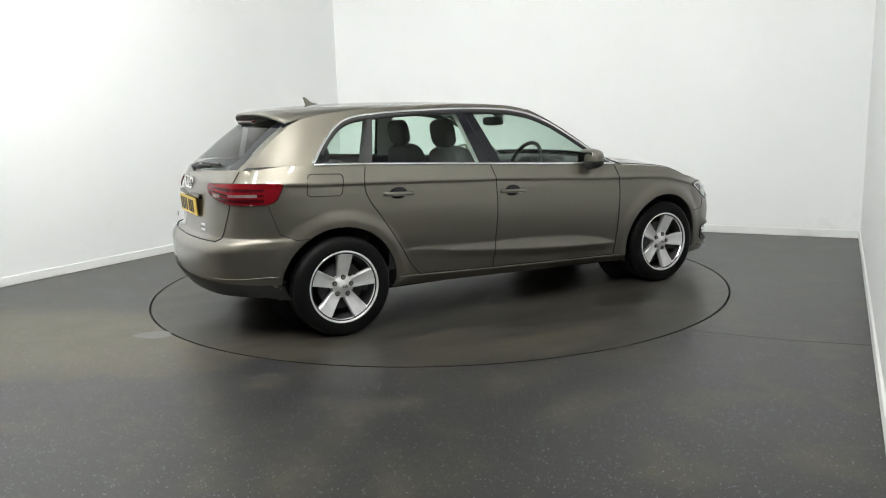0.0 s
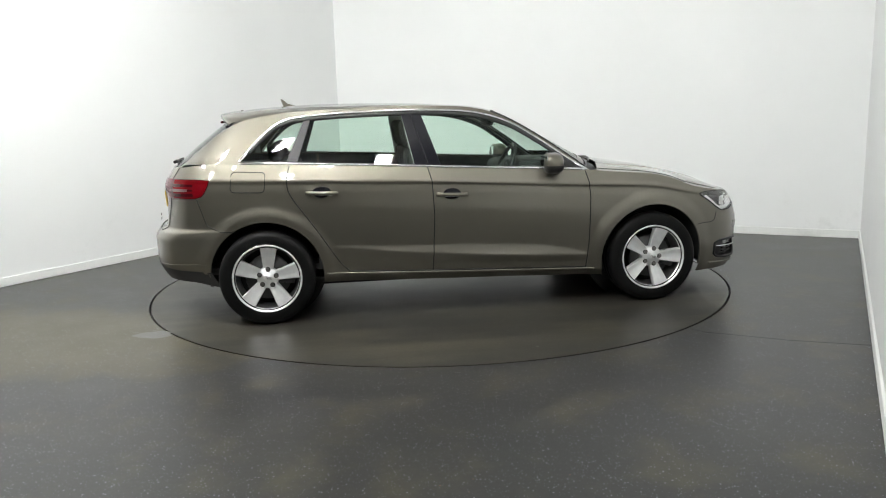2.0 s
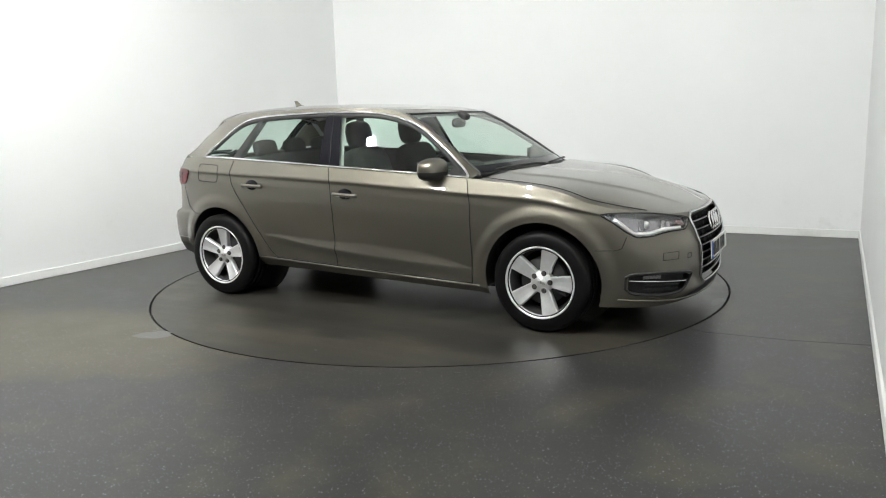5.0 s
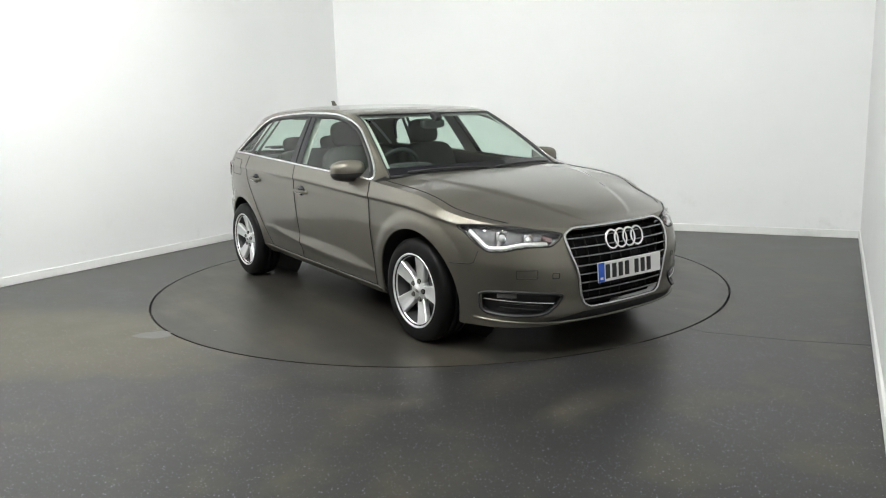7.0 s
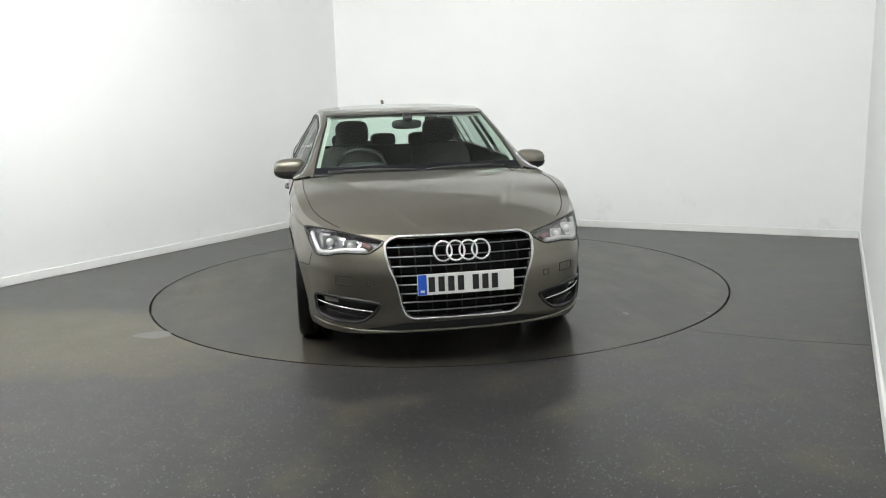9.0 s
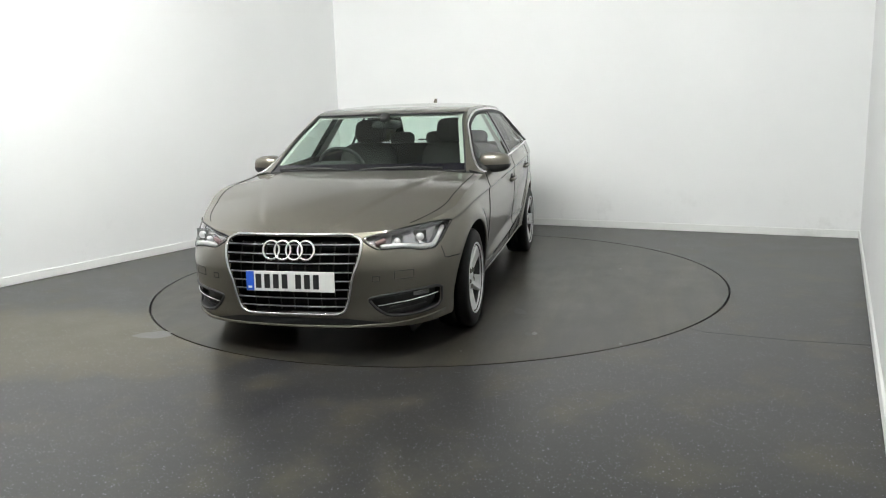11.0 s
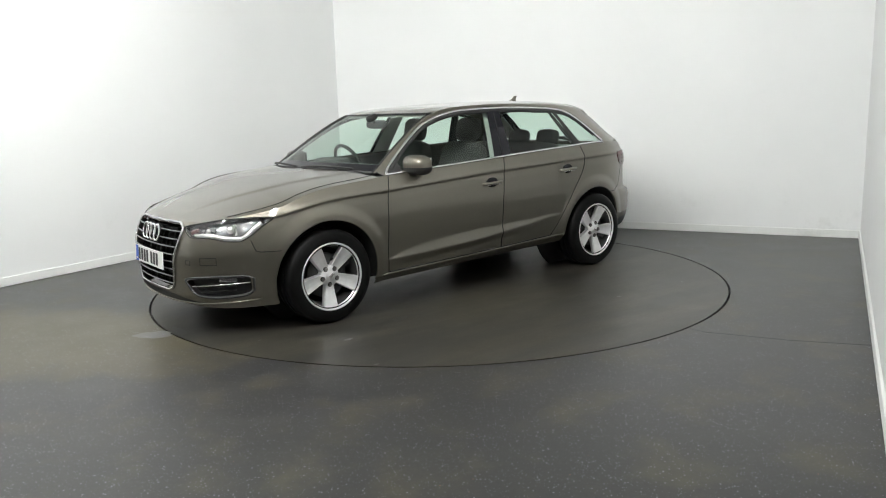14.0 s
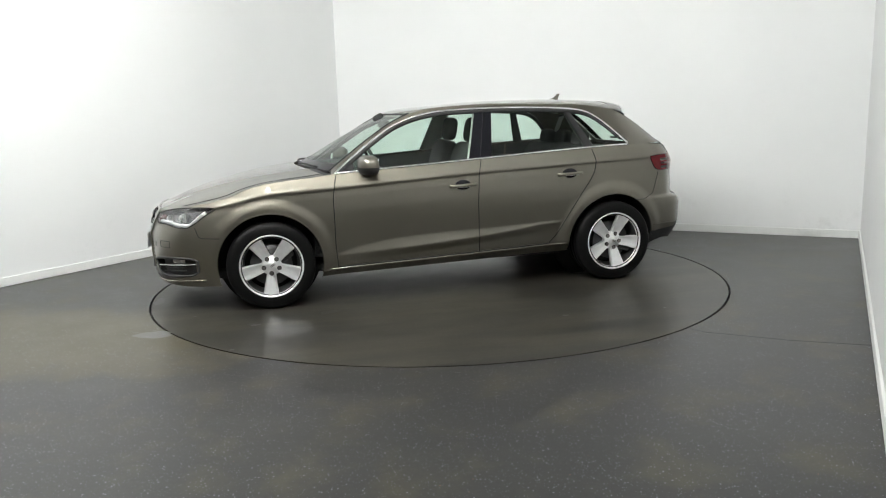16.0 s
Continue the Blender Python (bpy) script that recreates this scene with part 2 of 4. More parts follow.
def room():
    for nm, a, b, words in (("wall_left", LF, LB, "long white painted wall behind the turntable"), ("wall_back", LB, RB, "white painted end wall with scuffs low down"),
                            ("wall_right", RB, RF, "white painted wall close to the camera"), ("wall_near", RF, LF, "plain white wall closing the room")):
        tagged(wall_run(nm, a, b, -0.1, CEIL_Z + 0.1, 0.15, WALL, False), words, "wall", kind="structure")
        base = wall_run("baseboard", a, b, 0.0, 0.078, -0.016, SKIRT, False)
        bev = base.modifiers.new("bevel", "BEVEL")
        bev.width, bev.segments = 0.004, 2
        tagged(base, "white painted skirting board along the wall", "skirting board", kind="structure")
    quad = [RB, LB, LF, RF]
    mid = sum(quad, Vector((0, 0))) / 4
    big = [p + (p - mid).normalized() * 0.12 for p in quad]
    v = [(p.x, p.y, z) for z in (CEIL_Z, CEIL_Z + 0.1) for p in big]
    tagged(obj("ceiling", v, [(0, 1, 2, 3), (7, 6, 5, 4), (0, 4, 5, 1), (1, 5, 6, 2), (2, 6, 7, 3), (3, 7, 4, 0)], CEIL, smooth=False),
           "plain grey painted ceiling", "ceiling", kind="structure")
    # floor sheet with the round opening of the turntable
    n = 160
    vs, fs = [], []
    for k in range(n):
        a = 2 * math.pi * k / n
        dv = Vector((math.cos(a), math.sin(a)))
        far = 30.0
        for i in range(4):
            p, q = big[i], big[(i + 1) % 4]
            e = q - p
            den = dv.x * e.y - dv.y * e.x
            if abs(den) > 1e-9:
                s = (p.x * e.y - p.y * e.x) / den
                u = (p.x * dv.y - p.y * dv.x) / den
                if s > 0 and -1e-6 <= u <= 1 + 1e-6:
                    far = min(far, s)
        r0 = TABLE_R + 0.008
        vs += [(dv.x * r0, dv.y * r0, -0.05), (dv.x * r0, dv.y * r0, 0.0), (dv.x * far, dv.y * far, 0.0)]
    for i in range(4):
        vs.append((big[i].x, big[i].y, 0.0))
    for k in range(n):
        j = (k + 1) % n
        fs += [(3 * k, 3 * k + 1, 3 * j + 1, 3 * j), (3 * k + 1, 3 * k + 2, 3 * j + 2, 3 * j + 1)]
    tagged(obj("floor", vs, fs, FLOOR, smooth=False), "dark grey speckled vinyl floor with worn stains", "floor", kind="structure")
    bm = cyl_bm(TABLE_R + 0.3, 0.05, pose(0, 0, -0.085), 96)
    tagged(part("pit_floor", bm, GAP), "dark pit under the turntable", "pit", kind="structure")


def floor_seam():
    # welded joint in the vinyl, running to the wall
    pts = [(1.523, -1.699), (1.575, -1.767), (2.003, -1.986), (2.396, -2.124)]
    P = np.array(pts)
    v, f = [], []
    for i, (x, y) in enumerate(P):
        v += [(x, y - 0.006, 0.0012), (x, y + 0.006, 0.0012)]
        if i:
            f.append((2 * i - 2, 2 * i, 2 * i + 1, 2 * i - 1))
    tagged(obj("floor_seam", v, f, SEAM, smooth=False), "dark welded seam in the vinyl floor", "floor seam", kind="structure")


def flat_blob(name, x, y, rx, ry, z, material, parent=None, seed=0, turn=0.0):
    """A thin uneven mark lying on the floor."""
    rnd = random.Random(seed)
    n = 40
    ph = [rnd.uniform(0, 6.28) for _ in range(4)]
    v = [(x, y, z)]
    for k in range(n):
        a = 2 * math.pi * k / n
        w = 1 + 0.12 * math.sin(2 * a + ph[0]) + 0.10 * math.sin(3 * a + ph[1]) + 0.06 * math.sin(7 * a + ph[2])
        px, py = rx * w * math.cos(a), ry * w * math.sin(a)
        v.append((x + px * math.cos(turn) - py * math.sin(turn), y + px * math.sin(turn) + py * math.cos(turn), z))
    return obj(name, v, [(0, 1 + k, 1 + (k + 1) % n) for k in range(n)], material, parent, smooth=False)


def ceiling_lights():
    """Square floodlight panels on short stems, all tipped towards the turntable and the far walls."""
    first = None
    e1, e2 = (RB - LB).normalized(), Vector((0.500, 0.866))
    aim = Vector((0.27, 1.0, -0.70)).to_track_quat("-Z", "Y").to_matrix().to_4x4()
    for back in (-4.9, -3.7, -2.5):
        for i in range(3):
            p = e1 * (i - 1) * 1.6 + e2 * back
            m = Matrix.Translation((p.x, p.y, CEIL_Z - 0.25)) @ aim
            if first is None:
                first = new("ceiling_light")
                first.matrix_basis = m
                part("diffuser", box_bm(0.20, 0.20, 0.012, pose(0, 0, -0.002), 0.004), GLOW, first, "white glowing diffuser")
                part("back_plate", box_bm(0.25, 0.25, 0.012, pose(0, 0, 0.022), 0.003), BLACK, first)
                for k in range(4):
                    part("frame", box_bm(0.25, 0.025, 0.04, pose(0, 0, 0, 0, 0, 90 * k) @ pose(0, 0.1125, 0), 0.003), BLACK, first)
                stem = aim.inverted() @ Vector((0, 0, 1))
                tube("stem", [stem * 0.02, stem * 0.14, stem * 0.25], 0.012, BLACK, first)
                tagged(first, "square floodlight panel on a ceiling stem, switched on", "ceiling light", "ceiling lights")
            else:
                copy_thing(first, m)


def turntable():
    tt = new("turntable")
    n, rings = 160, [0.0, 0.6, 1.2, 1.8, TABLE_R - 0.007]
    v, f = [(0, 0, 0)], []
    for r in rings[1:]:
        v += [(r * math.cos(2 * math.pi * k / n), r * math.sin(2 * math.pi * k / n), 0) for k in range(n)]
    v += [((TABLE_R - 0.007) * math.cos(2 * math.pi * k / n), (TABLE_R - 0.007) * math.sin(2 * math.pi * k / n), -0.05) for k in range(n)]
    f += [(0, 1 + k, 1 + (k + 1) % n) for k in range(n)]
    for i in range(4):
        f += [(1 + i * n + k, 1 + (i + 1) * n + k, 1 + (i + 1) * n + (k + 1) % n, 1 + i * n + (k + 1) % n) for k in range(n)]
    obj("disc", v, f, TABLE, tt, smooth=False)
    for i, (x, y, rx, ry, tn) in enumerate([(0.985, 0.806, 0.085, 0.035, 0.3), (1.513, 0.936, 0.035, 0.022, 0.4), (2.19, 0.035, 0.035, 0.11, 0.0)]):
        flat_blob("damp_patch", x, y, rx, ry, 0.0012, DAMP, tt, i, tn)
    for i, (x, y, rx) in enumerate([(1.635, 1.485, 0.016), (1.493, 0.97, 0.03), (1.9, 0.6, 0.012), (-1.2, 1.5, 0.012), (0.3, -2.0, 0.012), (-0.5, 1.45, 0.02)]):
        flat_blob("chip", x, y, rx, rx * 0.6, 0.0012, PALE, tt, 20 + i)
    tagged(tt, "round flush turntable disc of worn dark vinyl, turning", "turntable")
    return tt


# ---- the car: curves of its body ----
PLAN = [(2.185, 0.0), (2.175, 0.22), (2.14, 0.42), (2.06, 0.60), (1.92, 0.735), (1.68, 0.832), (1.32, 0.878), (0.8, 0.888), (0.0, 0.895),
        (-0.8, 0.892), (-1.32, 0.873), (-1.6, 0.848), (-1.80, 0.803), (-1.955, 0.722), (-2.058, 0.55), (-2.110, 0.28), (-2.124, 0.0)]


def plan_curve():
    p = np.array(PLAN)
    p = np.vstack([p[1] * (1, -1), p, p[-2] * (1, -1)])
    out = []
    for i in range(1, len(p) - 2):
        for s in np.linspace(0, 1, 40, endpoint=False):
            a, b, c, e = p[i - 1], p[i], p[i + 1], p[i + 2]
            out.append(0.5 * (2 * b + (c - a) * s + (2 * a - 5 * b + 4 * c - e) * s * s + (3 * b - a - 3 * c + e) * s ** 3))
    out.append(p[-2])
    out = np.array(out)
    ln = np.concatenate([[0], np.cumsum(np.linalg.norm(np.diff(out, axis=0), axis=1))])
    u = np.linspace(0, ln[-1], 420)
    return u, np.interp(u, ln, out[:, 0]), np.interp(u, ln, out[:, 1])


UU, BX, BY = plan_curve()
Z_TORN = spl(-2.2, 0.961, -1.65, 0.948, -1.14, 0.933, -0.2, 0.895, 0.53, 0.853, 0.82, 0.835, 1.25, 0.812,
             1.6, 0.760, 1.75, 0.735, 2.2, 0.675)
Z_BELT = spl(-2.2, 1.026, -2.0, 1.036, -1.75, 1.056, -1.42, 1.053, -0.77, 1.025, 0.16, 0.972, 0.82, 0.934,
             1.0, 0.915, 1.25, 0.893, 1.5, 0.851, 1.72, 0.795, 1.92, 0.751, 2.06, 0.719, 2.2, 0.703)
Z_BOT = spl(-2.2, 0.300, -2.0, 0.300, -1.88, 0.290, -1.78, 0.268, -1.70, 0.25, -1.0, 0.245, 0.0, 0.220, 0.9, 0.195, 1.65, 0.175, 2.0, 0.175, 2.2, 0.19)
SY = spl(-0.85, 0.87, -0.70, 0.908, -0.60, 0.930, -0.50, 0.948, -0.42, 0.961, -0.33, 0.9755, -0.24, 0.987, -0.15, 0.9932, -0.07, 0.9925, -0.016, 0.9885,
         0.0, 0.9955, 0.03, 0.984, 0.08, 0.962, 0.13, 0.937, 0.2, 0.90)
Z_CREASE = spl(-2.2, 0.50, -0.826, 0.483, -0.514, 0.449, -0.213, 0.418, 0.09, 0.392, 0.484, 0.368, 0.843, 0.351, 2.2, 0.30)
CREASE_TOP = spl(-0.90, 0.008, -0.826, 0.014, -0.514, 0.038, -0.21, 0.060, 0.095, 0.080, 0.40, 0.080, 0.683, 0.050, 0.85, 0.010)
DXF = spl(0.14, -0.07, 0.20, -0.03, 0.25, -0.010, 0.31, -0.012, 0.38, -0.006, 0.50, 0.0, 0.58, -0.016, 0.64, -0.040, 0.68, -0.065, 0.72, -0.10, 0.80, -0.17)
DXR = spl(0.2, 0.15, 0.30, 0.062, 0.36, 0.024, 0.405, 0.004, 0.45, 0.0, 0.56, 0.0, 0.615, 0.030, 0.64, 0.080, 0.72, 0.092, 0.82, 0.100, 0.90, 0.096, 0.95, 0.112, 1.0, 0.140, 1.06, 0.175)
Z_SILL = lerpc(-0.95, 0.322, -0.2, 0.292, 0.9, 0.254)
HUBS = ((1.318, 0.31), (-1.318, 0.31))
ARCH_R = 0.372


def shell(u, z):
    """A point of the lower body at the plan distance u and height z, with y positive."""
    x0, y0 = np.interp(u, UU, BX), np.interp(u, UU, BY)
    side = smooth01((1.95 - x0) / 0.35) * smooth01((x0 + 2.02) / 0.3)
    k = SY(z - Z_TORN(x0))
    y = y0 * (1 + (k - 1) * (0.45 + 0.55 * side))
    x = x0 + smooth01((x0 - 1.30) / 0.65) * DXF(z) + smooth01((-1.35 - x0) / 0.55) * DXR(z)
    for hx, hz in HUBS:
        r = np.hypot(x - hx, z - hz)
        y = y + 0.017 * (1 - smooth01((r - ARCH_R - 0.025) / 0.085)) * side
    # pressed crease low on the doors: a shelf above it, a sharp tuck below
    over = (z - Z_CREASE(x)) / CREASE_TOP(x)
    swell = np.where(over > 0, (1 - np.clip(over, 0, 1)) ** 1.25, 1 - smooth01(-(z - Z_CREASE(x)) / 0.06))
    y = y + 0.27 * CREASE_TOP(x) * swell * smooth01((0.88 - x) / 0.04) * smooth01((x + 0.93) / 0.10)
    y = y - 0.75 * np.clip(Z_SILL(x) - 0.012 - z, 0, 1) * smooth01((1.0 - x) / 0.06) * smooth01((x + 1.05) / 0.06)
    return np.stack([x, y, z + 0 * x], -1)


def side_y(x, z):
    """Half-width of the lower body at x and z."""
    x = np.asarray(x, float)
    z = np.asarray(z, float)
    x0 = x.copy() + 0 * z
    for _ in range(5):
        u = np.interp(-x0, -BX, UU)
        x0 = x0 - (shell(u, z)[..., 0] - x)
    return shell(np.interp(-x0, -BX, UU), z)[..., 1]


Z_CHROME = spl(-1.452, 1.063, -1.4, 1.122, -1.31, 1.218, -1.25, 1.269, -1.19, 1.305, -1.12, 1.327, -1.0, 1.342,
               -0.795, 1.354, -0.409, 1.362, -0.218, 1.359, 0.0, 1.349, 0.162, 1.325, 0.35, 1.263, 0.538, 1.150,
               0.72, 1.019, 0.835, 0.934)
Z_RAIL = spl(-1.83, 1.042, -1.765, 1.092, -1.635, 1.202, -1.515, 1.285, -1.44, 1.321, -1.3, 1.350, -1.1, 1.373,
             -0.795, 1.384, -0.409, 1.392, -0.2, 1.389, 0.0, 1.380, 0.162, 1.357, 0.28, 1.317, 0.38, 1.269,
             0.55, 1.165, 0.74, 1.033, 0.87, 0.937)
Y_RAIL = spl(-1.83, 0.662, -1.65, 0.612, -1.45, 0.578, -1.3, 0.588, -0.8, 0.612, -0.3, 0.616, 0.1, 0.605, 0.3, 0.612, 0.55, 0.665, 0.74, 0.712, 0.87, 0.742)
Z_ROOF = spl(0.33, 1.333, 0.14, 1.371, -0.07, 1.399, -0.5, 1.424, -0.9, 1.427, -1.24, 1.416, -1.40, 1.405, -1.52, 1.390, -1.66, 1.372)


def top_side_y(x, z):
    """Half-width of the glasshouse side at x and z."""
    zb = Z_BELT(x)
    yb = side_y(x, zb)
    k = (z - zb) / np.maximum(Z_RAIL(x) - zb, 0.02)
    return yb + (Y_RAIL(x) - yb) * (k + 0.10 * k * (k - 1))


def any_side(x, z):
    x, z = np.asarray(x, float), np.asarray(z, float)
    return np.where(z > Z_BELT(x), top_side_y(x, z), side_y(x, np.minimum(z, Z_BELT(x))))


def on_side(x, z, sg, lift=0.0):
    x, z = np.broadcast_arrays(np.asarray(x, float), np.asarray(z, float))
    return np.stack([x, sg * (any_side(x, z) + lift), z], -1)


def ruled_side(name, xs, lo, hi, m, sg, lift, material, parent, label=""):
    xs = np.asarray(xs, float)
    k = np.linspace(0, 1, m)[None]
    Z = lo[:, None] * (1 - k) + hi[:, None] * k
    return grid_obj(name, on_side(np.repeat(xs[:, None], m, 1), Z, sg, lift), material, parent, label, out=(0, sg, 0))


def ends_u(y, front):
    half = np.argmax(BY)
    return np.interp(y, BY[:half], UU[:half]) if front else np.interp(y, BY[half:][::-1], UU[half:][::-1])


def ruled_end(name, ys, lo, hi, m, sg, lift, material, parent, label="", front=True):
    """A piece of the front or rear face between two heights, over half-widths ys."""
    k = np.linspace(0, 1, m)[None]
    Z = np.asarray(lo)[:, None] * (1 - k) + np.asarray(hi)[:, None] * k
    P = end_pts(np.repeat(np.asarray(ys)[:, None], m, 1), Z, lift, front)
    P[..., 1] *= sg
    return grid_obj(name, P, material, parent, label, out=(1 if front else -1, 0.6 * sg, 0))


def end_pts(Y, Z, lift, front=True):
    """Points of the front or rear face at plan half-width Y and height Z, lifted outwards."""
    Y, Z = np.broadcast_arrays(np.asarray(Y, float), np.asarray(Z, float))
    sg = np.where(Y < 0, -1.0, 1.0)
    u = ends_u(np.abs(Y), front)
    P = shell(u, Z)
    e = 0.004
    du, dz = shell(u + e, Z) - shell(np.maximum(u - e, 0), Z), shell(u, Z + e) - shell(u, Z - e)
    N = np.cross(dz, du)
    N /= np.linalg.norm(N, axis=-1)[..., None] + 1e-12
    N *= np.sign(np.where(front, N[..., :1], -N[..., :1]) + 1e-9)
    P = P + N * lift
    P[..., 1] *= sg
    return P


LAMP_TOP = spl(0.40, 0.678, 0.44, 0.690, 0.525, 0.705, 0.60, 0.720, 0.68, 0.731, 0.76, 0.736, 0.79, 0.735, 0.81, 0.728)
LAMP_BOT = spl(0.40, 0.674, 0.448, 0.640, 0.50, 0.619, 0.58, 0.620, 0.645, 0.614, 0.70, 0.600, 0.745, 0.597, 0.775, 0.632, 0.795, 0.685, 0.81, 0.722)
GRILLE_HALF = spl(0.268, 0.270, 0.292, 0.312, 0.46, 0.356, 0.60, 0.398, 0.650, 0.402, 0.676, 0.388, 0.692, 0.340)
FOG_TOP = spl(0.440, 0.352, 0.496, 0.364, 0.589, 0.374, 0.701, 0.382, 0.766, 0.378, 0.785, 0.362)
FOG_BOT = spl(0.440, 0.345, 0.487, 0.290, 0.552, 0.254, 0.645, 0.246, 0.748, 0.256, 0.776, 0.268, 0.785, 0.290)
TAIL_TOP = spl(0.4, 0.955, 0.52, 0.960, 0.7, 0.962, 0.79, 0.959, 0.824, 0.953)
TAIL_BOT = spl(0.4, 0.944, 0.44, 0.909, 0.55, 0.866, 0.68, 0.840, 0.78, 0.840, 0.805, 0.852, 0.818, 0.884, 0.824, 0.929)
RDOOR_REAR = spl(0.30, -0.76, 0.33, -0.79, 0.376, -0.834, 0.48, -0.90, 0.596, -0.972, 0.72, -1.055, 0.825, -1.126, 0.88, -1.15, 0.937, -1.156, 1.05, -1.128)


def body_shell(car):
    rows = ((0.0, 1.0, 5), (1.0, 2.0, 9), (2.0, 3.0, 56), (3.0, 4.0, 3), (4.0, 5.0, 12))
    v = np.unique(np.concatenate([np.linspace(a, b, k + 1) for a, b, k in rows]))
    nz = len(v)
    x0 = BX
    zb, zt = Z_BOT(x0), Z_BELT(x0)
    tor = Z_TORN(x0)
    crs = np.maximum(Z_CREASE(x0), zb + 0.04)
    marks = [zb, np.maximum(crs - 0.08, zb + 0.02), crs, tor - 0.016, tor, zt]
    Z = np.stack([np.interp(v, np.arange(6), [m[i] for m in marks]) for i in range(len(x0))])
    P = shell(np.repeat(UU[:, None], nz, 1), Z)
    gu, gv = np.gradient(P, axis=0), np.gradient(P, axis=1)
    N = np.cross(gv, gu)
    N /= np.linalg.norm(N, axis=-1)[..., None]
    Yp = np.repeat(BY[:, None], nz, 1)
    X0 = np.repeat(BX[:, None], nz, 1)
    inside = np.zeros(P.shape[:2], bool)
    Q = P.copy()
    for hx, hz in HUBS:
        dx, dz = P[..., 0] - hx, P[..., 2] - hz
        ins = (np.hypot(dx, dz) < ARCH_R) & (P[..., 1] > 0.6)
        inside |= ins
        r = np.hypot(dx, dz) + 1e-9
        Q[..., 0] = np.where(ins, hx + dx / r * ARCH_R, Q[..., 0])
        Q[..., 2] = np.where(ins, np.maximum(hz + dz / r * ARCH_R, Z_BOT(hx)), Q[..., 2])
    lamp = (X0 > 1.2) & (Yp > 0.415) & (Yp < 0.805) & (P[..., 2] > LAMP_BOT(Yp)) & (P[..., 2] < LAMP_TOP(Yp))
    gril = (X0 > 1.5) & (P[..., 2] > 0.272) & (P[..., 2] < 0.69) & (Yp < GRILLE_HALF(P[..., 2]) - 0.004)
    fogs = (X0 > 1.4) & (Yp > 0.45) & (Yp < 0.778) & (P[..., 2] > FOG_BOT(Yp) - 0.002) & (P[..., 2] < FOG_TOP(Yp) + 0.002)
    hole = lamp | gril | fogs
    groups = {}
    for i in range(len(UU) - 1):
        for j in range(nz - 1):
            q = ((i, j), (i + 1, j), (i + 1, j + 1), (i, j + 1))
            if all(inside[a] for a in q) or all(hole[a] for a in q):
                continue
            x, z, y = P[i, j, 0], P[i, j, 2], Yp[i, j]
            if x > 1.60 and z < (0.69 if x > 2.0 else 0.60 if x > 1.82 else 0.523):
                g = "front_bumper"
            elif x > 0.856:
                g = "front_wing"
            elif z < Z_SILL(x) and x > -1.0:
                g = "sill"
            elif x > -0.215:
                g = "front_door"
            elif x > RDOOR_REAR(z):
                g = "rear_door"
            elif x < -1.60 and z < 0.615:
                g = "rear_bumper"
            elif x < -1.9 and y < 0.64:
                g = "tailgate"
            else:
                g = "rear_quarter"
            groups.setdefault(g, []).append(q)
    out = {}
    for g, quads in groups.items():
        whole = g in ("front_bumper", "rear_bumper", "tailgate")
        for sides in (((1, -1),) if whole else ((1,), (-1,))):
            idx, vs, ns, fs = {}, [], [], []
            for sg in sides:
                for q in quads:
                    f = []
                    for a in q:
                        key = (a, sg if a[0] not in (0, len(UU) - 1) else 0)
                        if key not in idx:
                            idx[key] = len(vs)
                            p, n = Q[a], N[a]
                            vs.append((p[0], sg * p[1], p[2]))
                            ns.append((n[0], sg * n[1], n[2]))
                        f.append(idx[key])
                    fs.append(f if sg < 0 else f[::-1])
            A = np.array(vs)
            f0 = fs[len(fs) // 2]
            fn = np.cross(A[f0[1]] - A[f0[0]], A[f0[2]] - A[f0[0]])
            if np.dot(fn, np.array(ns)[f0[0]]) < 0:
                fs = [f[::-1] for f in fs]
            out[(g, sides[0])] = obj(g, vs, fs, PAINT, car, normals=ns)
    return out


def gap(name, pts, car, r=0.0034):
    return tube(name, pts, r, GAP, car, seg=6)


def bonnet(car):
    sel = np.where(BX > 0.90)[0]
    n, m = len(sel), 121
    s = np.linspace(-1, 1, m)
    E = shell(UU[sel], Z_BELT(BX[sel]))
    zc = spl(0.85, 0.982, 1.0, 0.966, 1.3, 0.928, 1.6, 0.872, 1.8, 0.818, 1.95, 0.764, 2.05, 0.725, 2.12, 0.704, 2.2, 0.700)
    P = np.zeros((n, m, 3))
    for i, (xe, ye, ze) in enumerate(E):
        fade = smooth01((xe - 0.88) / 0.75)
        x = xe + 0.16 * (1 - s ** 2) * (1 - fade)
        top = np.maximum(zc(x), ze)
        dome = 0.74 - 0.30 * smooth01((xe - 0.9) / 1.2)
        z = ze + (top - ze) * (1 - np.abs(s) ** 2.7) + 0.007 * smooth01((dome - np.abs(s)) / 0.07) * smooth01((2.12 - xe) / 0.3)
        P[i] = np.stack([x, s * ye, z], -1)
    grid_obj("bonnet", P, PAINT, car, out=(0, 0, 1))
    edge = int(round((m - 1) * 0.03))
    for k in (edge, m - 1 - edge):
        gap("bonnet_gap", P[E[:, 0] < 1.90, k] + np.array((0, 0, 0.0005)), car, 0.003)


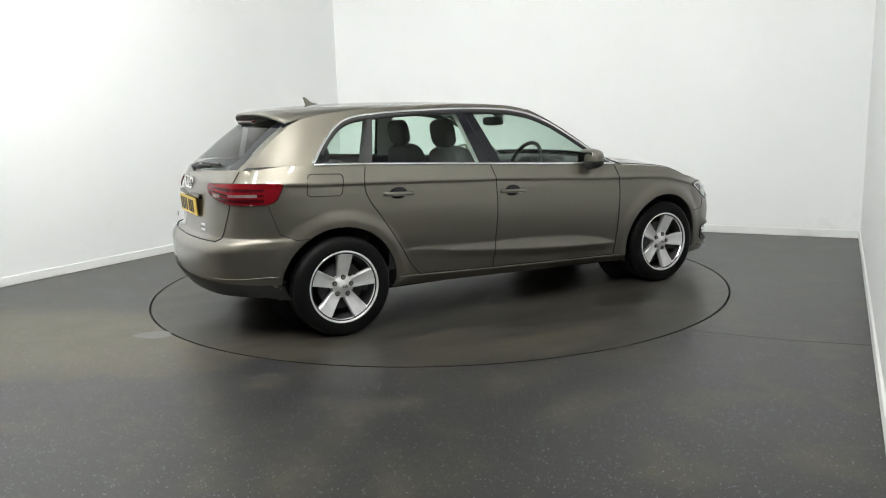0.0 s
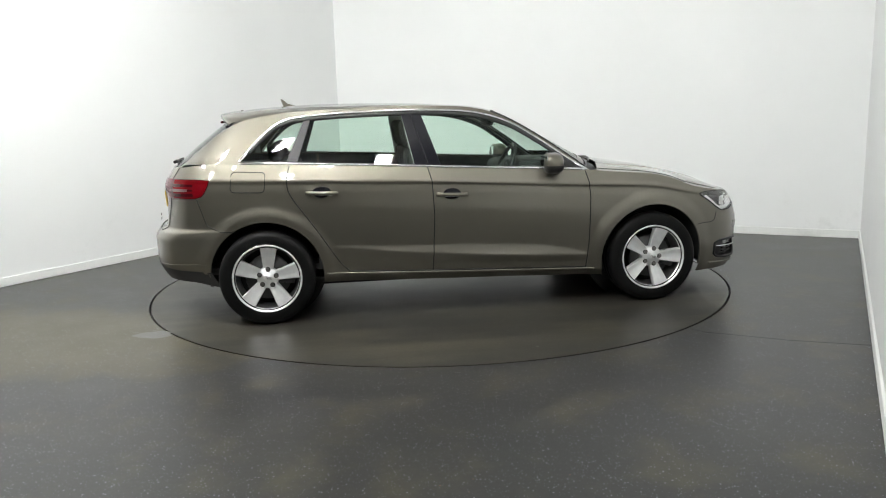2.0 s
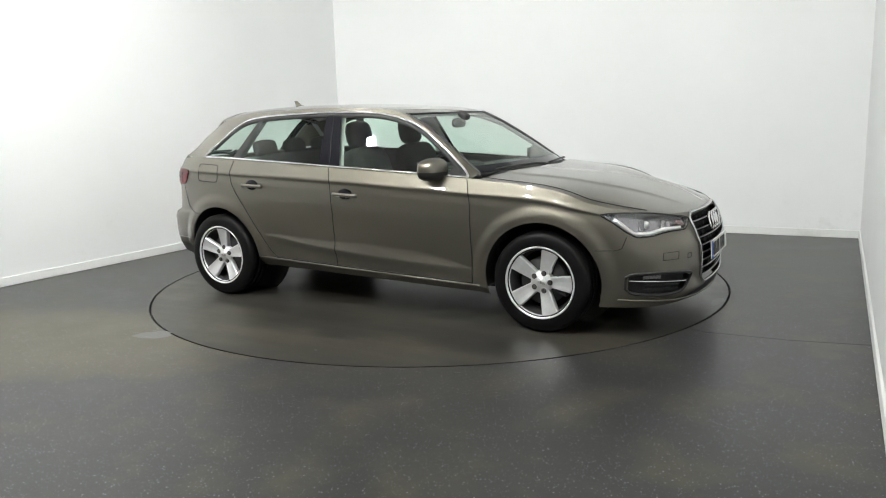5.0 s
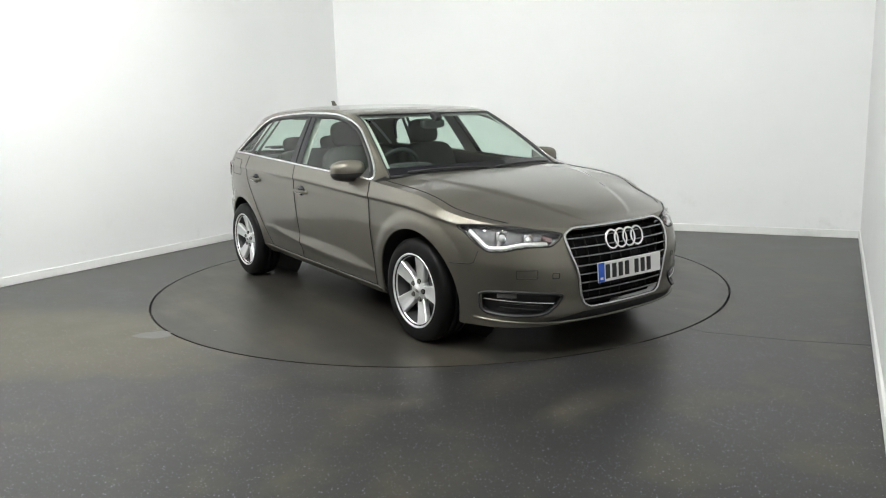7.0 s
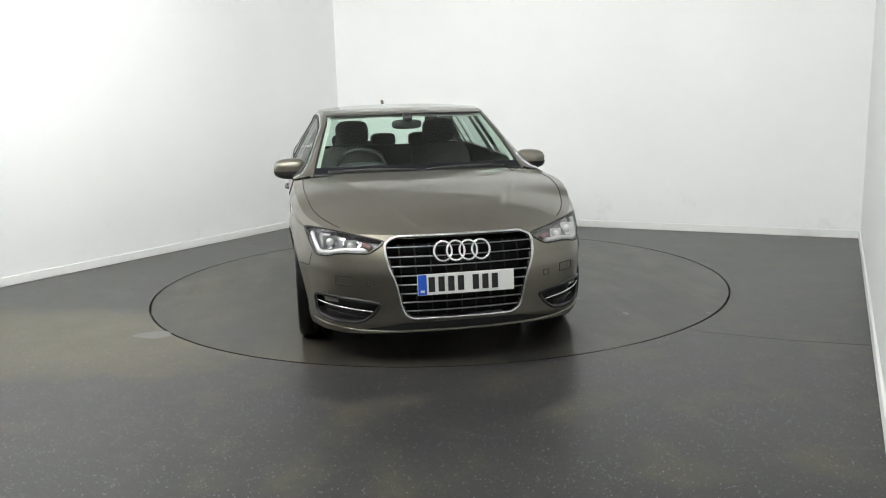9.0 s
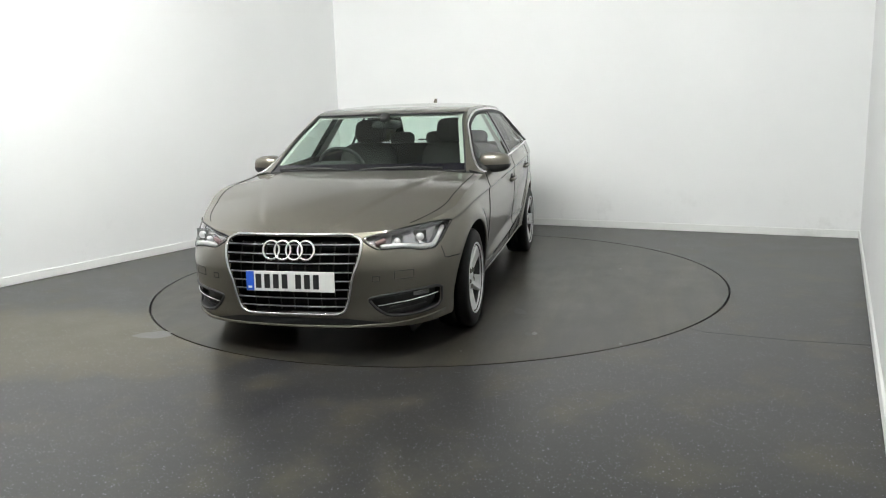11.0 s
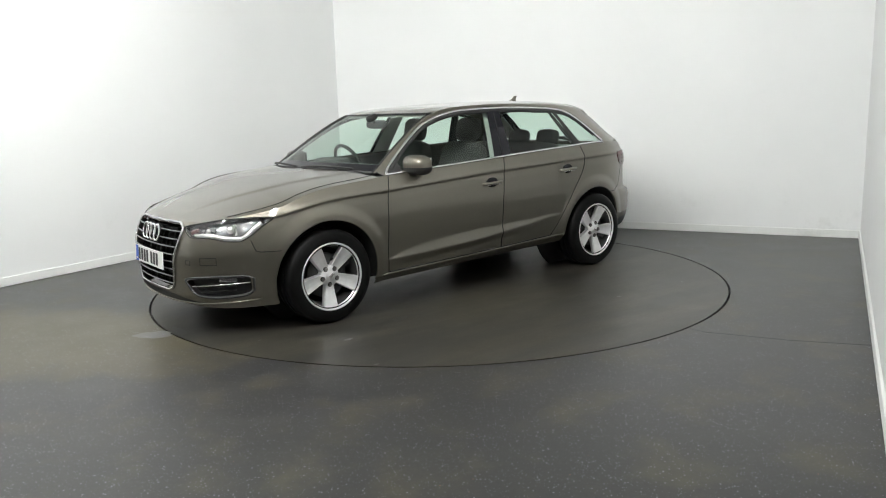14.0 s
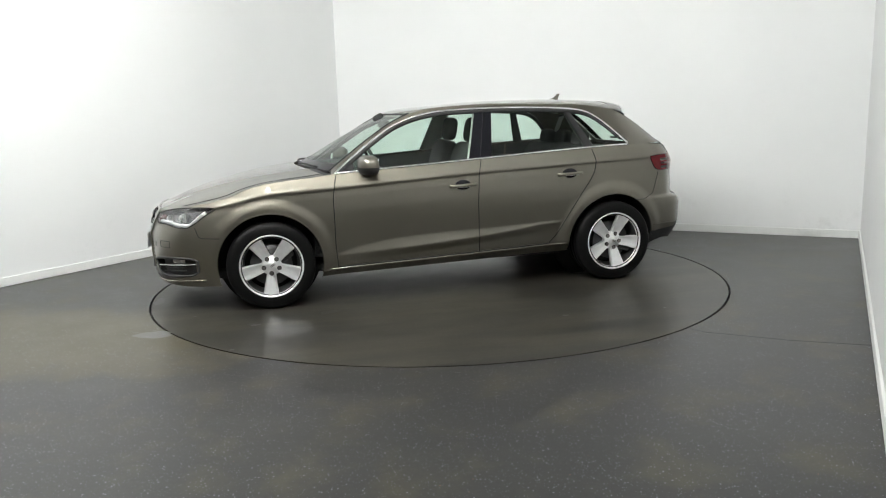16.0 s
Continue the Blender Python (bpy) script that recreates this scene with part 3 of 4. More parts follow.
def glasshouse(car):
    # roof
    xs = np.linspace(0.24, -1.44, 70)
    s = np.linspace(-1, 1, 49)
    ye, ze, zc = Y_RAIL(xs), Z_RAIL(xs), Z_ROOF(xs)
    P = np.zeros((70, 49, 3))
    for i in range(70):
        bow = 0.085 * (1 - s ** 2) * smooth01((xs[i] + 0.5) / 0.74) - 0.07 * (1 - s ** 2) * smooth01((-0.8 - xs[i]) / 0.64)
        x = xs[i] + bow
        P[i] = np.stack([x, s * ye[i], ze[i] + (np.maximum(Z_ROOF(x), ze[i] + 0.012) - ze[i]) * (1 - np.abs(s) ** 2.6) ** 0.75], -1)
    grid_obj("roof", P, PAINT, car, out=(0, 0, 1))
    L = P.copy()
    L[..., 2] -= 0.03
    grid_obj("headlining", L, LININGM, car, "pale grey cloth headlining", True)
    front_edge, rear_edge = P[0], P[-1]
    # windscreen
    w = np.linspace(0, 1, 40)
    xe = 0.865 + (0.236 - 0.865) * w
    E = np.stack([xe, Y_RAIL(xe) - 0.022, Z_RAIL(xe) + 0.002], -1)
    C = np.stack([1.035 + (0.322 - 1.035) * w, 0 * w, 0.960 + (1.338 - 0.960) * w + 0.04 * w * (1 - w)], -1)
    W = np.zeros((40, 49, 3))
    for j, sj in enumerate(s):
        q = 1 - abs(sj) ** 2.1
        W[:, j, 0] = E[:, 0] + (C[:, 0] - E[:, 0]) * q
        W[:, j, 1] = sj * E[:, 1]
        W[:, j, 2] = E[:, 2] + (C[:, 2] - E[:, 2]) * q
    grid_obj("windscreen", W, GLASS, car, "green-tinted windscreen glass", out=(1, 0, 1))
    tube("windscreen_seal", np.vstack([W[::-1, 0], W[0], W[:, -1]]), 0.011, BLACK, car, flat=0.5)
    tube("windscreen_seal", W[-1], 0.007, BLACK, car)
    band = W[:5].copy()
    band[..., 2] += 0.004
    grid_obj("cowl_panel", band, GLOSSBLACK, car, "black scuttle band under the windscreen")
    for sg in (-1, 1):
        # painted windscreen pillar
        k = np.linspace(0, 1, 5)
        out = np.stack([xe, sg * (Y_RAIL(xe) + 0.002), Z_RAIL(xe)], -1)
        inn = np.stack([xe, sg * (Y_RAIL(xe) - 0.026), Z_RAIL(xe) + 0.006], -1)
        A = out[:, None] * (1 - k[None, :, None]) + inn[:, None] * k[None, :, None]
        grid_obj("windscreen_pillar", A, PAINT, car, flip=sg > 0)
        A2 = A.copy()
        A2[..., 1] -= sg * 0.03
        A2[..., 2] -= 0.012
        grid_obj("inner_pillar", A2, LININGM, car, "pale inner pillar trim", flip=sg < 0)
    # rear window
    xr = np.linspace(-1.44, -1.825, 24)
    wr = np.linspace(0, 1, 24)
    E = np.stack([xr, Y_RAIL(xr), Z_RAIL(xr)], -1)
    zr = 1.362 + (1.030 - 1.362) * wr
    C = np.stack([-1.53 + (-1.948 + 1.53) * wr - 0.03 * 4 * wr * (1 - wr) * 0.5, 0 * wr, zr], -1)
    R = np.zeros((24, 49, 3))
    for j, sj in enumerate(s):
        q = 1 - abs(sj) ** 2.6
        R[:, j, 0] = E[:, 0] + (C[:, 0] - E[:, 0]) * q
        R[:, j, 1] = sj * E[:, 1]
        R[:, j, 2] = E[:, 2] + (C[:, 2] - E[:, 2]) * q
    grid_obj("rear_window", R[:, 2:-2], GLASS, car, "green-tinted rear window glass", out=(-1, 0, 1))
    grid_obj("tailgate_frame", R[:, :3], PAINT, car)
    grid_obj("tailgate_frame", R[:, -3:], PAINT, car)
    grid_obj("window_border", R[:, 2:6] + np.array((-0.002, 0, 0.002)), GLOSSBLACK, car)
    grid_obj("window_border", R[:, -6:-2] + np.array((-0.002, 0, 0.002)), GLOSSBLACK, car)
    # tailgate skin between the window and the lower body
    edge = shell(UU[BX < -1.85], Z_BELT(BX[BX < -1.85]))
    low = np.stack([np.interp(np.abs(R[-1, :, 1]), edge[::-1, 1], edge[::-1, 0]), R[-1, :, 1], np.interp(np.abs(R[-1, :, 1]), edge[::-1, 1], edge[::-1, 2])], -1)
    k = np.linspace(0, 1, 4)[:, None, None]
    grid_obj("tailgate_top", R[-1][None] * (1 - k) + low[None] * k, PAINT, car)
    # roof spoiler over the rear window
    y = s * 0.575
    lead = rear_edge + np.array((0.02, 0, 0.004))
    prof = [(0.0, 0.003), (-0.05, -0.002), (-0.10, -0.010), (-0.142, -0.020), (-0.146, -0.032), (-0.128, -0.044), (-0.08, -0.055), (-0.02, -0.060)]
    S = np.zeros((len(prof), 49, 3))
    for i, (dx, dz) in enumerate(prof):
        shrink = 1 - 0.035 * min(1, -dx / 0.145)
        S[i] = lead + np.stack([dx * (1 - 0.25 * s ** 4), y * (shrink - 1), dz + 0 * s], -1)
    grid_obj("roof_spoiler", S, PAINT, car)
    U2 = S[4:].copy()
    U2[..., 2] -= 0.002
    grid_obj("spoiler_underside", U2, BLACK, car)
    for sg in (-1, 1):
        fin = [np.array(p) for p in ((-1.46, sg * 0.570, 1.308), (-1.552, sg * 0.554, 1.292), (-1.545, sg * 0.562, 1.270), (-1.53, sg * 0.574, 1.258))]
        fin2 = [p - np.array((0, sg * 0.03, 0)) for p in fin]
        obj("spoiler_end", fin + fin2, [(0, 1, 2, 3), (7, 6, 5, 4), (0, 4, 5, 1), (1, 5, 6, 2), (2, 6, 7, 3), (3, 7, 4, 0)], GLOSSBLACK, car, smooth=False)
    tube("stop_lamp", [(-1.622, yy, 1.318) for yy in np.linspace(-0.2, 0.2, 12)], 0.009, REDDARK, car)
    # sides
    for sg in (-1, 1):
        xs = np.linspace(-1.825, 0.862, 190)
        lo = np.where(xs < -1.452, Z_BELT(xs), Z_CHROME(xs))
        lo = np.where(xs > 0.835, np.minimum(Z_BELT(xs), Z_RAIL(xs)), lo)
        lo = np.minimum(lo, Z_RAIL(xs))
        ruled_side("roof_side", xs, lo, Z_RAIL(xs), 10, sg, 0.0, PAINT, car)
        xw = np.linspace(-1.452, 0.835, 120)
        for nm, a, b in (("front_door_window", -0.235, 0.825), ("rear_door_window", -1.06, -0.235), ("quarter_window", -1.446, -1.06)):
            xw = np.linspace(a, b, 50)
            ruled_side(nm, xw, Z_BELT(xw), Z_CHROME(xw), 12, sg, -0.006, GLASS, car, "green-tinted side window glass")
        # bright surround of the windows
        xt = np.linspace(-1.452, 0.835, 110)
        tube("window_trim", on_side(xt, Z_CHROME(xt), sg, 0.001), 0.0095, CHROME, car, "bright metal window trim", flat=1.1)
        xb = np.linspace(-1.452, 0.84, 60)
        tube("window_trim", on_side(xb, Z_BELT(xb) + 0.002, sg, 0.002), 0.0085, CHROME, car, "bright metal window trim")
        seal = on_side(xt[3:-3], Z_CHROME(xt[3:-3]) - 0.022, sg, -0.003)
        tube("window_seal", seal, 0.011, BLACK, car, flat=1.2)
        # centre pillar, rear divider and mirror corner
        for nm, b0, b1, t0, t1, mt in (("centre_pillar", -0.325, -0.150, -0.392, -0.262, GLOSSBLACK), ("rear_divider", -1.155, -1.085, -1.025, -0.985, BLACK),
                                       ("mirror_corner", 0.70, 0.825, 0.70, 0.712, BLACK)):
            k = np.linspace(0, 1, 16)[:, None]
            j = np.linspace(0, 1, 9)[None]
            Xb, Xt = b0 + (b1 - b0) * j, t0 + (t1 - t0) * j
            zb = Z_BELT(Xb) + 0.004
            zt = Z_CHROME(Xt) - 0.006
            X = Xb * (1 - k) + Xt * k
            Z = zb * (1 - k) + zt * k
            grid_obj(nm, on_side(X, Z, sg, 0.002), mt, car, flip=sg > 0)
            grid_obj(nm + "_lining", on_side(X, Z, sg, -0.05), LININGM if nm == "centre_pillar" else BLACK, car, flip=sg < 0)
        zz = np.linspace(1.012, 1.345, 20)
        kk = (zz - 1.0) / 0.34
        gap("pillar_gap", on_side(-0.235 - 0.09 * kk, zz, sg, 0.003), car, 0.004)


def side_details(car, sh):
    for sg in (-1, 1):
        fd, rd, qd = sh[("front_door", sg)], sh[("rear_door", sg)], sh[("rear_quarter", sg)]
        z = np.linspace(0.29, 1.005, 40)
        xb = np.interp(z, [0.296, 0.674, 0.896, 1.007], [-0.223, -0.208, -0.218, -0.247])
        gap("door_gap", on_side(xb, z, sg), fd)
        z = np.linspace(0.325, 1.03, 60)
        gap("door_gap", on_side(RDOOR_REAR(z), z, sg), rd)
        z = np.linspace(0.255, 0.925, 40)
        gap("door_gap", on_side(np.interp(z, [0.258, 0.43, 0.76, 0.853, 0.93], [0.843, 0.858, 0.861, 0.85, 0.83]), z, sg, 0.001), fd)
        x = np.linspace(-0.79, 0.845, 60)
        gap("sill_gap", on_side(x, Z_SILL(x) + 0.004, sg), sh[("sill", sg)], 0.004)
        x = np.linspace(-0.93, 0.90, 60)
        tube("sill_edge", on_side(x, Z_SILL(x) - 0.008, sg, 0.001), 0.006, PAINT, sh[("sill", sg)])
        # fuel flap on the driver's side
        if sg < 0:
            c = [(-1.50, 1.006), (-1.285, 0.996), (-1.30, 0.868), (-1.515, 0.876)]
            pts = []
            for i in range(4):
                a, b, cc = np.array(c[i - 1]), np.array(c[i]), np.array(c[(i + 1) % 4])
                p, q = b + (a - b) / np.linalg.norm(a - b) * 0.03, b + (cc - b) / np.linalg.norm(cc - b) * 0.03
                pts += [(1 - t) ** 2 * p + 2 * t * (1 - t) * b + t * t * q for t in np.linspace(0, 1, 7)]
            pts.append(pts[0])
            pts = np.vstack([np.linspace(pts[i], pts[i + 1], 5)[:-1] for i in range(len(pts) - 1)])
            gap("fuel_flap", on_side(pts[:, 0], pts[:, 1], sg), qd, 0.0028)
        # handles
        for hx, hz, door in ((-0.0900, 0.808, fd), (-0.936, 0.853, rd)):
            # black oval on the door skin stands in for the shadow in the handle scoop
            bm = bmesh.new()
            bmesh.ops.create_uvsphere(bm, u_segments=20, v_segments=10, radius=1.0, matrix=pose(hx, sg * (side_y(hx, hz) - 0.001), hz + 0.004) @ Matrix.Diagonal((0.062, 0.007, 0.037, 1)))
            part("handle_recess_shade", bm, GLOSSBLACK, door, smooth=True)
            k = np.linspace(-1, 1, 17)
            pts = np.stack([hx + 0.098 * k, sg * (side_y(hx + 0.098 * k, hz) + 0.024 - 0.022 * np.abs(k) ** 5), hz - 0.004 * k], -1)
            tube("door_handle", pts, 0.0135, PAINT, door, "body-coloured pull handle", flat=1.0)
            # highlight along the handle, modelled as a thin chrome rod
            tube("handle_glint", pts[2:-2] + np.array((0, sg * 0.006, -0.011)), 0.0018, CHROME, door, "thin bright strip imitating the highlight on the handle")
        # door mirror
        mi = new("door_mirror")
        mi.parent = car
        n, m = 20, 28
        th, ph = np.linspace(-np.pi / 2, np.pi / 2, n), np.linspace(0, 2 * np.pi, m, endpoint=False)
        c = lambda a: np.sign(np.cos(a)) * np.abs(np.cos(a)) ** 0.7
        sn = lambda a: np.sign(np.sin(a)) * np.abs(np.sin(a)) ** 0.7
        X = c(th)[:, None] * c(ph)[None] * np.where(np.cos(ph) > 0, 0.085, 0.05)[None]
        Y = c(th)[:, None] * sn(ph)[None] * 0.108
        Zm = sn(th)[:, None] * 0.070 + 0 * ph[None]
        V = np.stack([0.598 + X - 0.12 * np.abs(Y + 0.1), sg * (0.874 + Y), 0.986 + Zm * (1 + 0.9 * -Y)], -1)
        obj("mirror_shell", V.reshape(-1, 3), grid_faces(n, m, True), PAINT, mi)
        L = V[: n // 2].copy()
        L[..., 2] -= 0.003
        L[..., 1] = sg * 0.874 + (L[..., 1] - sg * 0.874) * 1.03
        L[..., 0] = 0.595 + (L[..., 0] - 0.595) * 1.04
        obj("mirror_base", L.reshape(-1, 3), grid_faces(len(L), m, True), BLACK, mi)
        part("mirror_glass", box_bm(0.006, 0.165, 0.085, pose(0.540, sg * 0.874, 0.992), 0.002), MIRROR, mi)
        tube("mirror_arm", [(0.63, sg * 0.80, 0.936), (0.62, sg * 0.832, 0.932), (0.605, sg * 0.858, 0.950)], 0.033, BLACK, mi, seg=12)
        # wheel well liner
        for hx, hz in HUBS:
            a = np.linspace(-0.35, math.pi + 0.35, 40)
            yy = np.array((0.50, 0.60, 0.75, float(side_y(hx, hz + ARCH_R)) - 0.006))
            rr = np.array((0.375, 0.385, 0.385, ARCH_R + 0.001))
            V = np.stack([hx + rr[None] * np.cos(a)[:, None], yy[None] + 0 * a[:, None], np.maximum(hz + rr[None] * np.sin(a)[:, None], 0.25)], -1)
            V[..., 1] = sg * np.minimum(V[..., 1], side_y(V[..., 0], np.clip(V[..., 2], 0.28, 0.68)) - 0.008)
            grid_obj("wheel_well", V, LINER, car)
            part("well_back", cyl_bm(0.38, 0.01, pose(hx, sg * 0.50, hz, 90)), LINER, car)
            a = np.linspace(-0.22, math.pi + 0.22, 60)
            ax, az = hx + (ARCH_R + 0.001) * np.cos(a), hz + (ARCH_R + 0.001) * np.sin(a)
            ok = az > Z_BOT(ax) + 0.005
            tube("arch_lip", on_side(ax[ok], az[ok], sg, -0.006), 0.007, PAINT, car)
    part("underbody", box_bm(3.2, 1.26, 0.06, pose(0.12, 0, 0.225), 0.02), LINER, car)
    part("underbody", box_bm(1.70, 1.42, 0.06, pose(0.0, 0, 0.245), 0.02), LINER, car)


def front_face(car):
    g = new("grille")
    g.parent = car
    zz = np.linspace(0.274, 0.69, 24)
    half = GRILLE_HALF(zz)
    k = np.linspace(-1, 1, 41)[None]
    grid_obj("grille_backing", end_pts(half[:, None] * k, zz[:, None] + 0 * k, -0.05), GAP, g)
    # bright surround
    top = end_pts(np.linspace(-1, 1, 30) * GRILLE_HALF(0.692), np.full(30, 0.697), 0.006)
    zs = np.linspace(0.695, 0.270, 40)
    rt = end_pts(GRILLE_HALF(zs), zs, 0.006)
    lf = rt * np.array((1, -1, 1))
    bot = end_pts(np.linspace(1, -1, 30) * GRILLE_HALF(0.268), np.full(30, 0.268), 0.006)
    tube("grille_surround", np.vstack([top[1:-1], rt, bot[1:-1], lf[::-1]]), 0.0088, GRILLETRIM, g, "bright metal grille surround", closed=True)
    for z in (0.312, 0.360, 0.408, 0.456, 0.504, 0.552, 0.600, 0.648):
        h = float(GRILLE_HALF(z)) - 0.012
        ys = np.linspace(-h, h, 40)
        prof = ((0.002, 0.006), (0.006, 0.0), (0.002, -0.006), (-0.03, -0.009), (-0.03, 0.004))
        S = np.stack([end_pts(ys, z + dz + 0 * ys, 0) + np.array((dx, 0, 0)) for dx, dz in prof + prof[:1]])
        grid_obj("slat", S, GLOSSBLACK, g)
        tube("slat_edge", end_pts(ys, z + 0 * ys, 0.004), 0.0036, SATIN, g)
    for y in np.linspace(-0.33, 0.33, 9):
        zs = np.linspace(0.285, 0.68, 16)
        ok = np.abs(y) < GRILLE_HALF(zs) - 0.01
        if ok.sum() > 3:
            tube("grille_upright", end_pts(np.full(ok.sum(), y), zs[ok], -0.040), 0.004, BLACK, g, seg=6)
    # badge of four bright rings
    bd = new("badge")
    bd.parent = car
    for y in (-0.108, -0.040, 0.028, 0.096):
        a = np.linspace(0, 2 * np.pi, 40, endpoint=False)
        yy, zr = y + 0.006 + 0.0475 * np.cos(a), 0.617 + 0.0475 * np.sin(a)
        P = end_pts(yy, zr, 0.016)
        P[:, 0] = P[:, 0].mean() - (zr - 0.617) * 0.25
        tube("ring", P, 0.0075, CHROME, bd, closed=True)
    number_plate(car, "front_number_plate", pose(2.200, 0.012, 0.457, 0, -3, 0), PLATEW)
    for sg in (-1, 1):
        hl = new("headlight")
        hl.parent = car
        ys = np.linspace(0.405, 0.809, 50)
        lo, hi = LAMP_BOT(ys), np.maximum(LAMP_TOP(ys), LAMP_BOT(ys) + 0.001)
        ruled_end("lens", ys, lo, hi, 14, sg, 0.002, LENS, hl, "clear headlight lens")
        ruled_end("housing", ys, lo, hi, 14, sg, -0.038, HOUSING, hl)
        kk = np.linspace(0, 1, 6)
        for nm, cv in (("housing_wall", lo), ("housing_wall", hi)):
            P = np.stack([end_pts(ys, cv, -0.038 * k) for k in kk], 1)
            P[..., 1] *= sg
            grid_obj(nm, P, HOUSING, hl)
        rim = np.vstack([end_pts(ys, lo, 0.001), end_pts(ys[::-1], hi[::-1], 0.001)])
        rim[:, 1] *= sg
        tube("lens_seal", rim, 0.0042, GAP, hl, closed=True, seg=6)
        # bright daytime strip along the outer and lower edge
        yd = np.concatenate([np.linspace(0.785, 0.765, 5), np.linspace(0.755, 0.50, 30)])
        zd = np.concatenate([np.linspace(0.705, 0.640, 5), LAMP_BOT(np.linspace(0.755, 0.50, 30)) + 0.017])
        P = end_pts(yd, zd, -0.018)
        P[:, 1] *= sg
        tube("daytime_strip", P, 0.0145, ALLOY, hl, "silver light-guide strip", flat=0.8)
        for y, z, r in ((0.70, 0.676, 0.042), (0.59, 0.668, 0.036)):
            c = end_pts(np.array(y), np.array(z), -0.030)
            c = Vector((c[0], sg * c[1], c[2]))
            bm = cyl_bm(r, 0.03, Matrix.Translation(c) @ pose(0, 0, 0, 0, 90, 0), 4, r * 1.25)
            bmesh.ops.rotate(bm, cent=c, matrix=Matrix.Rotation(radians(45), 3, "X"), verts=bm.verts)
            part("reflector", bm, CHROME, hl)
            bm = bmesh.new()
            bmesh.ops.create_uvsphere(bm, u_segments=16, v_segments=10, radius=r * 0.55, matrix=Matrix.Translation(c + Vector((0.012, 0, 0))))
            part("bulb_cover", bm, ALLOY, hl, smooth=True)
        ind = end_pts(np.linspace(0.475, 0.52, 8), np.linspace(0.650, 0.668, 8), -0.012)
        ind[:, 1] *= sg
        tube("indicator", ind, 0.018, CLEARL, hl, flat=0.9)
        # lower intake and fog lamp
        ft = new("lower_intake")
        ft.parent = car
        ys = np.linspace(0.445, 0.784, 30)
        lo, hi = FOG_BOT(ys), np.maximum(FOG_TOP(ys), FOG_BOT(ys) + 0.002)
        ruled_end("intake_backing", ys, lo, hi, 8, sg, -0.045, BLACK, ft)
        for cv in (lo, hi):
            P = np.stack([end_pts(ys, cv, -0.05 * k) for k in kk], 1)
            P[..., 1] *= sg
            grid_obj("intake_wall", P, BLACK, ft)
        rim = np.vstack([end_pts(ys, lo, 0.0), end_pts(ys[::-1], hi[::-1], 0.0)])
        rim[:, 1] *= sg
        tube("intake_edge", rim, 0.009, BLACK, ft, closed=True, seg=6)
        yb = np.linspace(0.485, 0.775, 20)
        P = end_pts(yb, 0.312 + 0.03 * (yb - 0.5) / 0.3, 0.0)
        P[:, 1] *= sg
        tube("bright_blade", P, 0.0045, CHROME, ft, "thin bright strip")
        for dz in (-0.022, -0.044):
            Pq = end_pts(yb[4:-3], 0.312 + 0.03 * (yb[4:-3] - 0.5) / 0.3 + dz, -0.02)
            Pq[:, 1] *= sg
            tube("intake_bar", Pq, 0.004, BLACK, ft)
        yf = np.linspace(0.665, 0.735, 10)
        P = np.stack([end_pts(yf, z, -0.008) for z in (np.full(10, 0.345), np.full(10, 0.358), np.full(10, 0.368))], 1)
        P[..., 1] *= sg
        grid_obj("fog_lamp", P, HOUSING, ft, "clear fog lamp")
        # washer cap and tow cover lines, lamp-to-grille joint
        for y0, y1, z0, z1 in ((0.575, 0.665, 0.455, 0.500), (0.465, 0.50, 0.45, 0.478)):
            t = np.linspace(0, 1, 8)
            yy = np.concatenate([y0 + (y1 - y0) * t, 0 * t + y1, y1 + (y0 - y1) * t, 0 * t + y0])
            zz2 = np.concatenate([0 * t + z0, z0 + (z1 - z0) * t, 0 * t + z1, z1 + (z0 - z1) * t])
            P = end_pts(yy, zz2, 0.0)
            P[:, 1] *= sg
            tube("cover_gap", P, 0.0018, GAP, car, closed=True, seg=6)
        xg = np.concatenate([np.linspace(1.655, 1.77, 10), np.linspace(1.80, 1.822, 6)])
        gap("bumper_gap", on_side(xg, np.concatenate([np.linspace(0.522, 0.524, 10), np.linspace(0.535, 0.60, 6)]), sg), car, 0.0025)
    # lower lip
    ys = np.linspace(-0.80, 0.80, 60)
    lip = end_pts(ys, np.interp(np.abs(ys), [0, 0.32, 0.55, 0.8], [0.200, 0.200, 0.204, 0.225]), 0.006)
    tube("front_lip", lip, 0.0065, PAINT, car)
    ys = np.linspace(-0.55, 0.55, 40)
    k = np.linspace(0, 1, 4)
    lo, hi = np.full(40, 0.207), np.interp(np.abs(ys), [0, 0.32, 0.48, 0.55], [0.250, 0.247, 0.222, 0.208])
    P = np.stack([end_pts(ys, lo + (hi - lo) * q, 0.003) for q in k], 1)
    grid_obj("lower_slot", P, BLACK, car, "black slot over the front lip")


def number_plate(car, name, m, face):
    """A plate facing the car's +x, its lettering as plain bars."""
    pl = new(name)
    pl.parent = car
    pl.matrix_basis = m
    part("plate", box_bm(0.006, 0.52, 0.111, Matrix(), 0.0025), face, pl)
    white = face is PLATEW
    if white:
        part("band", box_bm(0.002, 0.046, 0.107, pose(0.0042, -0.235, 0)), BLUE, pl, "blue band")
        part("band_mark", box_bm(0.002, 0.022, 0.012, pose(0.0052, -0.235, -0.034)), PLATEW, pl)
    y0, w, g = (-0.185, 0.034, 0.052) if white else (-0.21, 0.036, 0.056)
    for i in range(7):
        part("character_bar", box_bm(0.002, w, 0.079, pose(0.0045, y0 + i * g + (0.028 if i > 3 else 0), 0), 0.0008), INK, pl)
    return pl


